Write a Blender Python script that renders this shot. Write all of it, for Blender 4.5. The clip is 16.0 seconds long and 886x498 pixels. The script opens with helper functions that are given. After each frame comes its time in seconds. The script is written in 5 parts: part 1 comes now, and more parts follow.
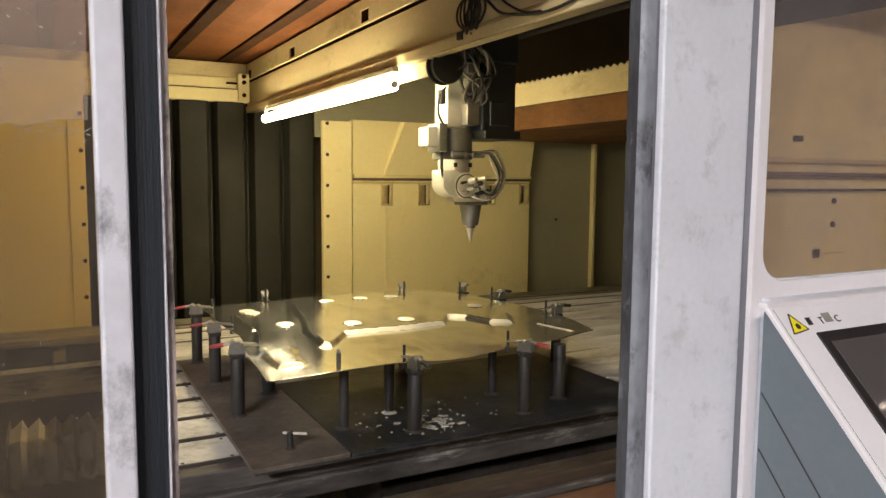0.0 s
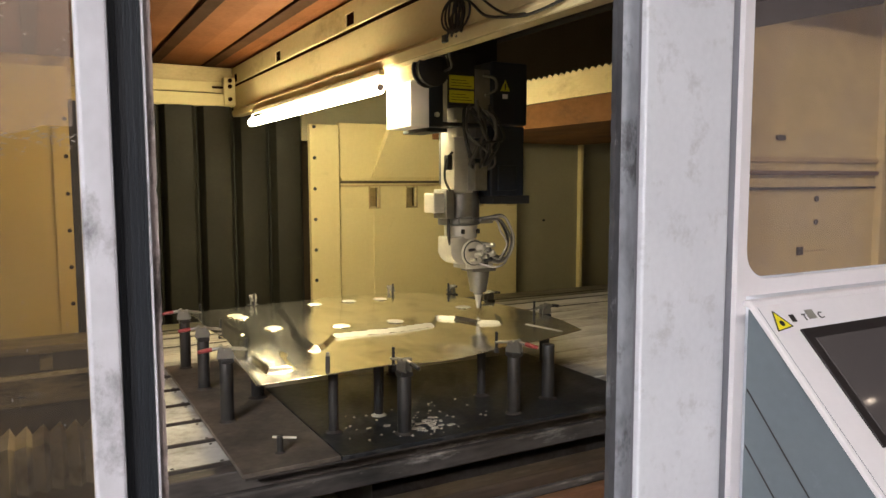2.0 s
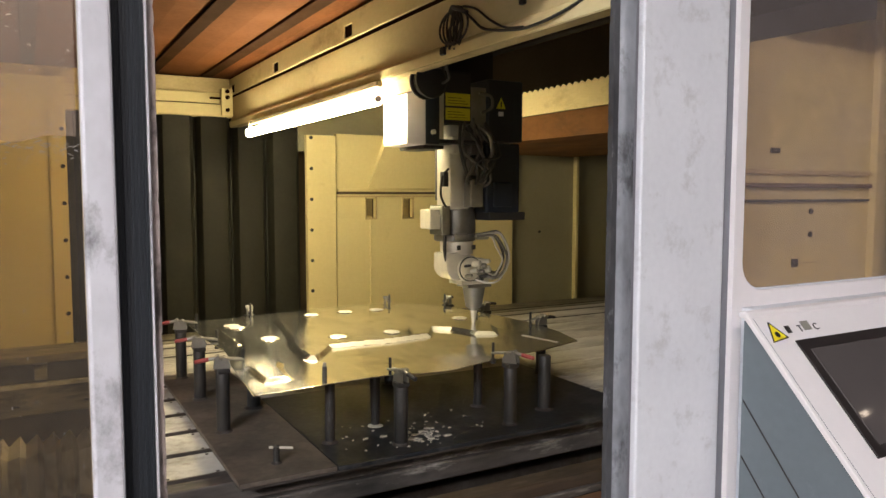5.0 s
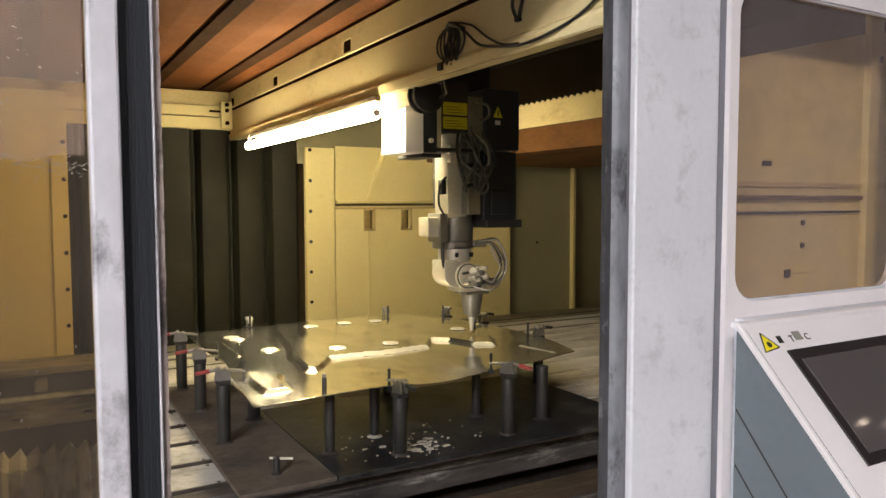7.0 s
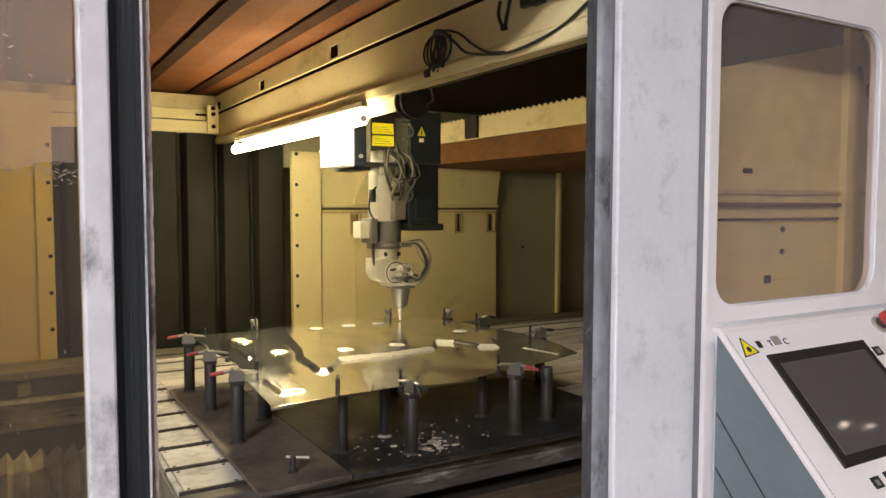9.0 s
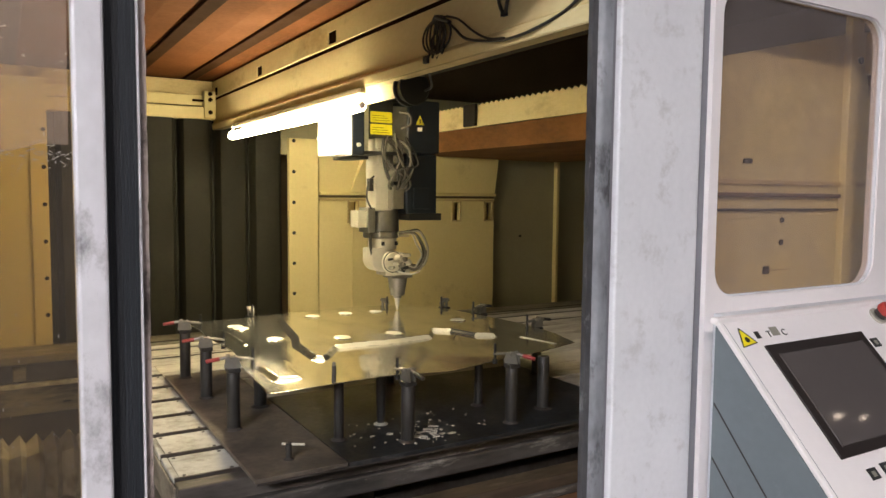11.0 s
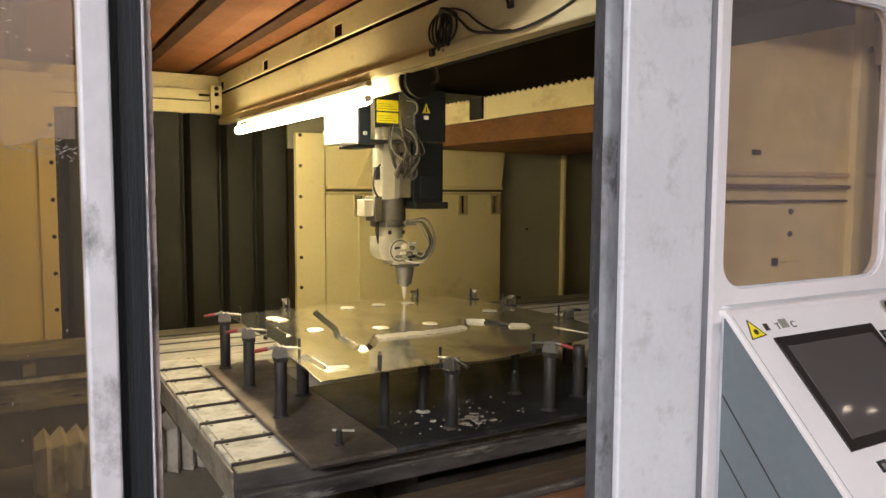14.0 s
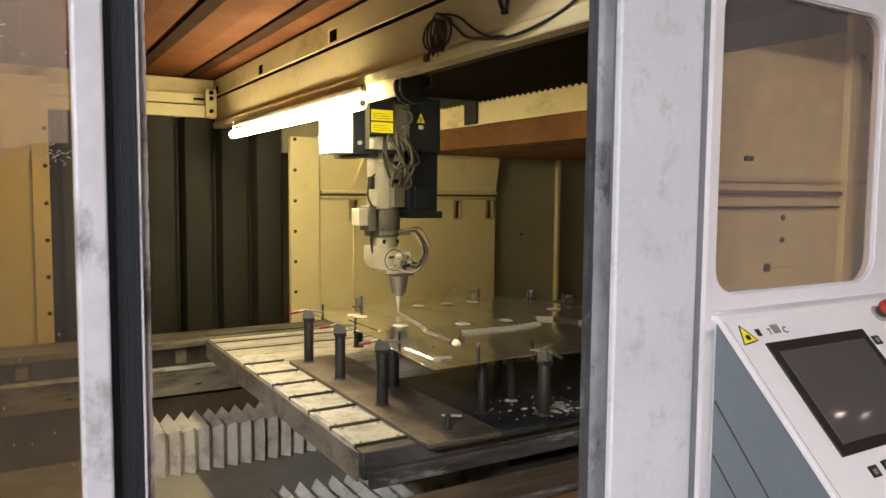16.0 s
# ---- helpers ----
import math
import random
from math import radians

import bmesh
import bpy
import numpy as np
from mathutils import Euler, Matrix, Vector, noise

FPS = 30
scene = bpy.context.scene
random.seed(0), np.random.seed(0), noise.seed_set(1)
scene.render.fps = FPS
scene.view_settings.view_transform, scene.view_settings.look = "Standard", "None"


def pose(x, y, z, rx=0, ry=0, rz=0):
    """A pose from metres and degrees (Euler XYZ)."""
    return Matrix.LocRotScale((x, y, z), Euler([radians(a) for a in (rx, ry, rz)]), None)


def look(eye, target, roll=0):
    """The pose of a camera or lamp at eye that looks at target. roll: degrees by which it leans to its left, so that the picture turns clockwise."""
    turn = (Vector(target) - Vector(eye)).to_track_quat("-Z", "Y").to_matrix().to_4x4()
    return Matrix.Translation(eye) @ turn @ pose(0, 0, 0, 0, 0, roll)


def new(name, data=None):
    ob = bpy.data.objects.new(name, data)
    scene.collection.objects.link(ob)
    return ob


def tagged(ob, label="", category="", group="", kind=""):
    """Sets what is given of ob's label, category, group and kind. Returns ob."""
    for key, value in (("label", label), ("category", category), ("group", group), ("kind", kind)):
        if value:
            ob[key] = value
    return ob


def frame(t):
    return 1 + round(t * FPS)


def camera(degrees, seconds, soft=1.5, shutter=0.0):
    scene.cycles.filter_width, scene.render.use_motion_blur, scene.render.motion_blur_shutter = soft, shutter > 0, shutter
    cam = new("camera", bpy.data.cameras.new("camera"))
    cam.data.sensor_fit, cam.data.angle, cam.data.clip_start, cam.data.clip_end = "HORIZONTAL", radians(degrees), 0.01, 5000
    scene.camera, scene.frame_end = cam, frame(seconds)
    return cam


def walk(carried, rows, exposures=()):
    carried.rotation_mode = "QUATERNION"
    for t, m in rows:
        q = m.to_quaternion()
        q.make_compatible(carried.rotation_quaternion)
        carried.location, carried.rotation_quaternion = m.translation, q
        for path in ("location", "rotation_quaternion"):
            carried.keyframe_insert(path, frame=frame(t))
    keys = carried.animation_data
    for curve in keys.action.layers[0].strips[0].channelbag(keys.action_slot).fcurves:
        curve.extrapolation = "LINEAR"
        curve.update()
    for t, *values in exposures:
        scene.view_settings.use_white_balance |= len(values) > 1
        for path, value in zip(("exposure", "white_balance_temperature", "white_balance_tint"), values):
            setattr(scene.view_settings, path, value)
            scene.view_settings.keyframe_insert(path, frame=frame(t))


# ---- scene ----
cam = camera(62.0, 16.0)
PATH = [
    (0, (0.0015, 0.0012, 1.5258), (0.9393, 1.7575, 1.3367), 0.44),
    (0.5, (-0.0016, -0.0040, 1.5266), (0.9395, 1.7502, 1.3337), 0.57),
    (1, (0.0032, -0.0037, 1.5269), (0.9603, 1.7423, 1.3384), 0.15),
    (1.5, (0.0016, -0.0060, 1.5283), (0.9639, 1.7373, 1.3417), -0.12),
    (2, (0.0014, -0.0054, 1.5267), (0.9659, 1.7370, 1.3427), -0.17),
    (2.5, (-0.0005, -0.0071, 1.5261), (0.9713, 1.7318, 1.3474), -0.00),
    (3, (-0.0012, -0.0047, 1.5286), (0.9734, 1.7332, 1.3557), 0.00),
    (3.5, (-0.0038, -0.0027, 1.5266), (0.9717, 1.7352, 1.3590), 0.09),
    (4, (-0.0045, -0.0037, 1.5250), (0.9708, 1.7347, 1.3616), 0.13),
    (6.5, (-0.0151, -0.0253, 1.5310), (0.9654, 1.7128, 1.3984), -0.11),
    (7, (-0.0189, -0.0327, 1.5333), (0.9632, 1.7049, 1.4070), -0.13),
    (7.5, (-0.0242, -0.0418, 1.5356), (0.9680, 1.6902, 1.4106), 0.07),
    (8, (-0.0260, -0.0447, 1.5381), (0.9742, 1.6829, 1.4166), 0.01),
    (8.5, (-0.0256, -0.0447, 1.5376), (0.9767, 1.6820, 1.4185), 0.11),
    (9, (-0.0275, -0.0467, 1.5390), (0.9878, 1.6725, 1.4218), 0.09),
    (11.5, (-0.0237, -0.0356, 1.5343), (0.9977, 1.6772, 1.3818), 0.68),
    (12, (-0.0237, -0.0348, 1.5337), (0.9975, 1.6780, 1.3798), 0.76),
    (12.5, (-0.0251, -0.0345, 1.5340), (0.9959, 1.6782, 1.3783), 0.42),
    (13, (-0.0240, -0.0364, 1.5349), (0.9906, 1.6798, 1.3757), 0.24),
    (13.5, (-0.0225, -0.0351, 1.5359), (0.9852, 1.6848, 1.3726), 0.15),
    (14, (-0.0232, -0.0351, 1.5339), (0.9819, 1.6863, 1.3704), 0.29),
    (14.5, (-0.0258, -0.0378, 1.5335), (0.9830, 1.6815, 1.3718), 0.51),
    (15, (-0.0254, -0.0394, 1.5362), (0.9864, 1.6787, 1.3798), 0.42),
    (15.5, (-0.0214, -0.0383, 1.5369), (0.9940, 1.6782, 1.3869), 0.31),
    (16, (-0.0223, -0.0386, 1.5349), (0.9952, 1.6766, 1.3838), 0.49),
]
walk(cam, [(t, look(eye, target, roll)) for t, eye, target, roll in PATH])

# ---- light: a dim hall outside, one fluorescent tube inside the machine ----
world = bpy.data.worlds.new("world")
scene.world = world
world.use_nodes = True
world.node_tree.nodes["Background"].inputs["Color"].default_value = (0.85, 0.87, 1.0, 1)
world.node_tree.nodes["Background"].inputs["Strength"].default_value = 0.05
scene.view_settings.exposure = 1.36
TUBE_POWER = 40.0
HALL_POWER = 172.0

# ---- materials ----


def material(name, base, other=None, rough=0.5, metal=0.0, scale=6.0, fine=60.0, mix=0.5, bump=0.1, stretch=(1, 1, 1),
             stain=None, stain_size=3.0, stain_at=(0.55, 0.75), rough_var=0.15, coat=0.0, bump_depth=0.002, shine=0.5, rough_from=(0.0, 1.0)):
    """A procedural surface: two base tones over broad and fine noise, stains of their own shape, fine relief."""
    m = bpy.data.materials.new(name)
    m.use_nodes = True
    nt = m.node_tree
    n, l = nt.nodes, nt.links
    b = n["Principled BSDF"]
    tc = n.new("ShaderNodeTexCoord")
    mp = n.new("ShaderNodeMapping")
    mp.inputs["Scale"].default_value = stretch
    l.new(tc.outputs["Object"], mp.inputs["Vector"])
    info = n.new("ShaderNodeObjectInfo")
    shift = n.new("ShaderNodeVectorMath")
    shift.operation = "MULTIPLY_ADD"
    l.new(info.outputs["Random"], shift.inputs[0])
    shift.inputs[1].default_value = (7.3, 3.1, 5.7)
    l.new(mp.outputs["Vector"], shift.inputs[2])
    broad = n.new("ShaderNodeTexNoise")
    broad.inputs["Scale"].default_value, broad.inputs["Detail"].default_value = scale, 6
    small = n.new("ShaderNodeTexNoise")
    small.inputs["Scale"].default_value, small.inputs["Detail"].default_value = fine, 4
    for q in (broad, small):
        l.new(shift.outputs["Vector"], q.inputs["Vector"])
    add = n.new("ShaderNodeMath")
    add.operation = "MULTIPLY_ADD"
    l.new(small.outputs["Fac"], add.inputs[0])
    add.inputs[1].default_value = 0.45
    l.new(broad.outputs["Fac"], add.inputs[2])
    ramp = n.new("ShaderNodeMapRange")
    ramp.inputs["From Min"].default_value, ramp.inputs["From Max"].default_value = 0.5, 0.95
    l.new(add.outputs[0], ramp.inputs["Value"])
    other = other or [c * 0.8 for c in base]
    tone = n.new("ShaderNodeMix")
    tone.data_type = "RGBA"
    tone.inputs["A"].default_value, tone.inputs["B"].default_value = (*base, 1), (*other, 1)
    f = n.new("ShaderNodeMath")
    f.operation = "MULTIPLY"
    f.inputs[1].default_value = mix
    l.new(ramp.outputs["Result"], f.inputs[0])
    l.new(f.outputs[0], tone.inputs["Factor"])
    colour = tone.outputs["Result"]
    if stain:
        sp = n.new("ShaderNodeTexNoise")
        sp.inputs["Scale"].default_value, sp.inputs["Detail"].default_value, sp.inputs["Roughness"].default_value = stain_size, 8, 0.7
        l.new(shift.outputs["Vector"], sp.inputs["Vector"])
        sr = n.new("ShaderNodeMapRange")
        sr.inputs["From Min"].default_value, sr.inputs["From Max"].default_value = stain_at
        l.new(sp.outputs["Fac"], sr.inputs["Value"])
        sm = n.new("ShaderNodeMix")
        sm.data_type = "RGBA"
        l.new(sr.outputs["Result"], sm.inputs["Factor"])
        l.new(colour, sm.inputs["A"])
        sm.inputs["B"].default_value = (*stain, 1)
        colour = sm.outputs["Result"]
    l.new(colour, b.inputs["Base Color"])
    rr = n.new("ShaderNodeMapRange")
    rr.inputs["From Min"].default_value, rr.inputs["From Max"].default_value = rough_from
    rr.inputs["To Min"].default_value, rr.inputs["To Max"].default_value = max(rough - rough_var, 0.03), min(rough + rough_var, 1)
    l.new(add.outputs[0], rr.inputs["Value"])
    l.new(rr.outputs["Result"], b.inputs["Roughness"])
    b.inputs["Metallic"].default_value = metal
    b.inputs["Coat Weight"].default_value = coat
    b.inputs["Specular IOR Level"].default_value = shine
    if bump:
        bp = n.new("ShaderNodeBump")
        bp.inputs["Strength"].default_value, bp.inputs["Distance"].default_value = bump, bump_depth
        l.new(add.outputs[0], bp.inputs["Height"])
        l.new(bp.outputs["Normal"], b.inputs["Normal"])
    return m


def glowing(name, colour, strength):
    m = bpy.data.materials.new(name)
    m.use_nodes = True
    b = m.node_tree.nodes["Principled BSDF"]
    b.inputs["Base Color"].default_value = (*colour, 1)
    b.inputs["Emission Color"].default_value = (*colour, 1)
    b.inputs["Emission Strength"].default_value = strength
    return m


def glass(name, tint, dirt, dirt_amount, rough=0.03, scratches=0.0):
    """Clear sheet with a haze of dust and scratches."""
    m = bpy.data.materials.new(name)
    m.use_nodes = True
    nt = m.node_tree
    n, l = nt.nodes, nt.links
    out = n["Material Output"]
    n.remove(n["Principled BSDF"])
    clear = n.new("ShaderNodeBsdfTransparent")
    clear.inputs["Color"].default_value = (*tint, 1)
    gloss = n.new("ShaderNodeBsdfGlossy")
    gloss.inputs["Roughness"].default_value = rough
    mirror = n.new("ShaderNodeMixShader")
    mirror.inputs["Fac"].default_value = 0.035
    l.new(clear.outputs[0], mirror.inputs[1])
    l.new(gloss.outputs[0], mirror.inputs[2])
    dust = n.new("ShaderNodeBsdfDiffuse")
    dust.inputs["Color"].default_value = (*dirt, 1)
    tc = n.new("ShaderNodeTexCoord")
    a = n.new("ShaderNodeTexNoise")
    a.inputs["Scale"].default_value, a.inputs["Detail"].default_value, a.inputs["Roughness"].default_value = 5, 9, 0.75
    l.new(tc.outputs["Object"], a.inputs["Vector"])
    r = n.new("ShaderNodeMapRange")
    r.inputs["From Min"].default_value, r.inputs["From Max"].default_value = 0.3, 0.85
    r.inputs["To Min"].default_value, r.inputs["To Max"].default_value = dirt_amount * 0.5, dirt_amount * 1.9
    l.new(a.outputs["Fac"], r.inputs["Value"])
    marks = n.new("ShaderNodeTexNoise")
    marks.inputs["Scale"].default_value, marks.inputs["Detail"].default_value, marks.inputs["Roughness"].default_value = 9, 12, 0.85
    squeeze = n.new("ShaderNodeMapping")
    squeeze.inputs["Scale"].default_value = (1, 1, 2.2)
    l.new(tc.outputs["Object"], squeeze.inputs["Vector"])
    l.new(squeeze.outputs["Vector"], marks.inputs["Vector"])
    mr = n.new("ShaderNodeMapRange")
    mr.inputs["From Min"].default_value, mr.inputs["From Max"].default_value = 0.62, 0.74
    mr.inputs["To Max"].default_value = scratches
    l.new(marks.outputs["Fac"], mr.inputs["Value"])
    total = n.new("ShaderNodeMath")
    total.operation, total.use_clamp = "ADD", True
    l.new(r.outputs["Result"], total.inputs[0])
    l.new(mr.outputs["Result"], total.inputs[1])
    both = n.new("ShaderNodeMixShader")
    l.new(total.outputs[0], both.inputs["Fac"])
    l.new(mirror.outputs[0], both.inputs[1])
    l.new(dust.outputs[0], both.inputs[2])
    l.new(both.outputs[0], out.inputs["Surface"])
    return m


CREAM = material("cream_paint", (0.75, 0.65, 0.34), (0.63, 0.53, 0.26), 0.45, scale=2.5, mix=0.6, stain=(0.3, 0.22, 0.1), stain_size=2.2, stain_at=(0.6, 0.85), bump=0.15)
BEAM_PAINT = material("stained_cream_paint", (0.82, 0.69, 0.38), (0.68, 0.56, 0.28), 0.8, scale=3, mix=0.7, stain=(0.38, 0.27, 0.11), stain_size=3.5, stain_at=(0.55, 0.8), bump=0.15, stretch=(1, 0.7, 1.5))
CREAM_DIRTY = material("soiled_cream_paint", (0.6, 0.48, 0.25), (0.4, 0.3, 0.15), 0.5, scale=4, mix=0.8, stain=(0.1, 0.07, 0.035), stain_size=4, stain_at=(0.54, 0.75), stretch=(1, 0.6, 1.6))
ORANGE = material("red_brown_coated_cloth", (0.098, 0.032, 0.006), (0.060, 0.019, 0.004), 0.85, shine=0.15, scale=3, mix=0.8, bump=0.2, stain=(0.08, 0.032, 0.009), stain_size=3, stain_at=(0.58, 0.85))
BROWN_RIB = material("dark_brown_seam", (0.024, 0.010, 0.0035), (0.014, 0.006, 0.0025), 0.9, shine=0.05)
UNDERSIDE = material("orange_brown_coated_cloth", (0.19, 0.08, 0.018), (0.11, 0.044, 0.010), 0.8, scale=5, mix=0.9, stain=(0.06, 0.03, 0.012), stain_size=4, stain_at=(0.52, 0.75), stretch=(1, 0.5, 1))
CURTAIN = material("dark_grey_curtain", (0.019, 0.018, 0.011), (0.011, 0.0105, 0.007), 0.65, scale=4, stain=(0.032, 0.029, 0.017), stain_size=3, bump=0.2)
GREY_PANEL = material("grey_painted_panel", (0.38, 0.355, 0.24), (0.30, 0.28, 0.19), 0.5, scale=3, mix=0.6)
DARK = material("dark_void_steel", (0.13, 0.095, 0.058), (0.085, 0.062, 0.04), 0.8, scale=3)
WHITE = material("worn_white_paint", (0.74, 0.74, 0.78), (0.62, 0.62, 0.66), 0.42, scale=4, mix=0.8, stain=(0.44, 0.425, 0.43), stain_size=14, stain_at=(0.54, 0.76), bump=0.14, fine=70)
WHITE_GRIMY = material("grimy_white_paint", (0.64, 0.63, 0.67), (0.48, 0.47, 0.5), 0.45, scale=7, mix=0.8, stain=(0.12, 0.115, 0.12), stain_size=9, stain_at=(0.54, 0.72), bump=0.15, stretch=(1, 1, 0.7))
WHITE_CLEAN = material("white_paint", (0.82, 0.77, 0.775), (0.74, 0.70, 0.705), 0.38, scale=3, mix=0.6, bump=0.06)
WORN_EDGE = material("chipped_white_paint", (0.42, 0.36, 0.34), (0.22, 0.17, 0.155), 0.5, scale=9, mix=0.8, stain=(0.06, 0.05, 0.045), stain_size=14, stain_at=(0.48, 0.62), stretch=(1, 1, 0.6))
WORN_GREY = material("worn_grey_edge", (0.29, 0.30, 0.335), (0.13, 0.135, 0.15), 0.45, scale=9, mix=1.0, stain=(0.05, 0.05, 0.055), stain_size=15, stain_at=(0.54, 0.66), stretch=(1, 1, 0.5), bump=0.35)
BLUE_GREY = material("blue_grey_paint", (0.158, 0.186, 0.206), (0.125, 0.148, 0.166), 0.45, scale=4, mix=0.7, stain=(0.27, 0.30, 0.325), stain_size=4, stain_at=(0.55, 0.8))
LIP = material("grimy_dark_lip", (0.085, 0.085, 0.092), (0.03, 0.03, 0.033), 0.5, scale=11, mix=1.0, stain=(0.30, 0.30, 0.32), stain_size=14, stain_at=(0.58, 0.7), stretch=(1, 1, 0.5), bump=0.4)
RUBBER = material("black_rubber", (0.008, 0.011, 0.016), (0.018, 0.021, 0.027), 0.6, scale=6, bump=0.1, stretch=(14, 14, 0.6))
STEEL = material("dark_machined_steel", (0.13, 0.12, 0.11), (0.07, 0.06, 0.055), 0.42, 0.7, scale=7, mix=0.9, stain=(0.05, 0.03, 0.018), stain_size=6, stain_at=(0.5, 0.75))
SCUFFED = material("scuffed_grey_steel", (0.13, 0.115, 0.105), (0.04, 0.036, 0.034), 0.4, 0.3, scale=12, mix=1.0, stain=(0.44, 0.41, 0.38), stain_size=13, stain_at=(0.54, 0.68), stretch=(0.35, 1, 1.4), bump=0.5)
STEEL_END = material("worn_brown_steel", (0.33, 0.29, 0.23), (0.19, 0.16, 0.125), 0.5, 0.2, scale=8, mix=1.0, stain=(0.08, 0.07, 0.055), stain_size=7, stain_at=(0.52, 0.72), stretch=(1, 1, 2), bump=0.3)
SLAT = material("worn_pale_steel", (0.60, 0.57, 0.49), (0.34, 0.31, 0.26), 0.45, 0.15, scale=5, mix=0.9, stain=(0.1, 0.08, 0.055), stain_size=4, stain_at=(0.5, 0.75), stretch=(0.5, 1.5, 1))
STEEL_BASE = material("brown_steel_plate", (0.20, 0.165, 0.13), (0.12, 0.098, 0.078), 0.42, 0.3, scale=8, mix=0.9, stain=(0.075, 0.062, 0.055), stain_size=6, stain_at=(0.46, 0.68), bump=0.3)
BASE_DARK = material("blue_black_steel_plate", (0.030, 0.034, 0.040), (0.012, 0.014, 0.017), 0.30, 0.3, scale=4, mix=0.9, stain=(0.13, 0.125, 0.12), stain_size=5, stain_at=(0.52, 0.75), bump=0.25)
TUBE_STEEL = material("black_steel_tube", (0.030, 0.029, 0.028), (0.055, 0.05, 0.046), 0.42, 0.4, scale=10, mix=0.8, stain=(0.10, 0.09, 0.08), stain_size=14, stain_at=(0.62, 0.8))
RUST = material("rusty_steel", (0.17, 0.08, 0.04), (0.10, 0.046, 0.025), 0.65, 0.15, scale=6, mix=1, stain=(0.06, 0.045, 0.035), stain_size=6, stain_at=(0.52, 0.7), bump=0.4, stretch=(0.5, 1, 1))
RAIL_BROWN = material("greasy_brown_steel", (0.075, 0.052, 0.036), (0.03, 0.024, 0.019), 0.5, 0.2, scale=8, mix=1.0, stain=(0.15, 0.12, 0.095), stain_size=9, stain_at=(0.56, 0.72), stretch=(0.35, 1, 2), bump=0.4)
TILE = material("pale_scuffed_tile", (0.60, 0.585, 0.535), (0.42, 0.405, 0.365), 0.5, scale=9, mix=0.8, stain=(0.20, 0.17, 0.125), stain_size=10, stain_at=(0.48, 0.72))
SHEET = material("bright_sheet_steel", (0.88, 0.87, 0.82), (0.78, 0.77, 0.72), 0.15, 0.97, rough_from=(0.45, 1.0), scale=5.0, fine=30, mix=0.7, stain=(0.60, 0.59, 0.55), stain_size=11, stain_at=(0.48, 0.70), rough_var=0.10, bump=0.07, bump_depth=0.0012, stretch=(1, 0.45, 1))
# Rougher steel that stands in for lamp glints on bosses, beads and slopes.
GLINT_STEEL = material("rough_glint_steel", (0.80, 0.78, 0.70), (0.66, 0.64, 0.56), 0.42, 0.85, scale=12, mix=0.6, bump=0.05)
ALU = material("cast_aluminium", (0.66, 0.63, 0.54), (0.52, 0.49, 0.41), 0.36, 0.5, scale=12, mix=0.7, stain=(0.22, 0.2, 0.17), stain_size=10, stain_at=(0.6, 0.8))
GUNMETAL = material("grey_steel", (0.3, 0.29, 0.26), (0.2, 0.19, 0.17), 0.35, 0.8, scale=14, mix=0.7)
BLUE = material("navy_painted_cover", (0.009, 0.014, 0.023), (0.006, 0.009, 0.016), 0.35, scale=6, mix=0.7)
BLACK = material("black_plastic", (0.012, 0.012, 0.012), (0.02, 0.02, 0.02), 0.45, scale=20)
YELLOW = material("yellow_sticker", (0.85, 0.72, 0.02), (0.75, 0.6, 0.02), 0.45, scale=20, mix=0.4, bump=0)
LABEL_YELLOW = material("yellow_label_film", (0.66, 0.60, 0.015), (0.56, 0.50, 0.015), 0.5, scale=20, mix=0.4, bump=0)
STOP_RED = material("red_button_plastic", (0.38, 0.04, 0.032), (0.30, 0.03, 0.025), 0.4, scale=20, mix=0.5)
RED = material("red_plastic", (0.27, 0.03, 0.028), (0.18, 0.025, 0.022), 0.35, scale=20, mix=0.5)
CABLE = material("dark_cable_sheath", (0.02, 0.018, 0.015), (0.04, 0.035, 0.028), 0.45, scale=30)
PALE_HOSE = material("pale_grey_hose", (0.42, 0.40, 0.34), (0.30, 0.28, 0.23), 0.4, scale=30)
HOSE = material("grey_hose", (0.08, 0.074, 0.062), (0.14, 0.125, 0.10), 0.4, scale=30)
BELLOWS = material("pale_grey_bellows_cloth", (0.56, 0.545, 0.49), (0.42, 0.40, 0.35), 0.55, scale=7, mix=0.9, stain=(0.16, 0.14, 0.105), stain_size=7, stain_at=(0.52, 0.75), bump=0.3)
TRAY = material("grey_tray_paint", (0.28, 0.265, 0.22), (0.19, 0.175, 0.145), 0.5, scale=4, mix=0.8, stain=(0.12, 0.1, 0.08), stain_size=3, stain_at=(0.52, 0.78))
RAIL = material("greasy_cream_rail", (0.30, 0.27, 0.20), (0.16, 0.14, 0.10), 0.4, 0.2, scale=8, mix=0.9, stain=(0.04, 0.034, 0.026), stain_size=6, stain_at=(0.46, 0.66), stretch=(0.4, 1, 2))
CONCRETE = material("hall_concrete", (0.10, 0.097, 0.094), (0.07, 0.067, 0.064), 0.7, scale=2)
HALL = material("hall_wall_paint", (0.16, 0.155, 0.155), (0.12, 0.115, 0.115), 0.7, scale=1)
SCRATCH = material("pale_scratch", (0.30, 0.27, 0.22), (0.17, 0.15, 0.12), 0.7, scale=60)
# Dark brown for shaded spots: ledge gap, rail foot, lamp batten.
SHADE_BROWN = material("brown_shade_tone", (0.13, 0.1, 0.055), (0.07, 0.05, 0.028), 0.45, scale=8, mix=0.9)
# Near-black tone that lets the overhead rail vanish in the dark.
VOID = material("near_black_steel", (0.018, 0.014, 0.010), (0.012, 0.010, 0.008), 0.8, scale=5)
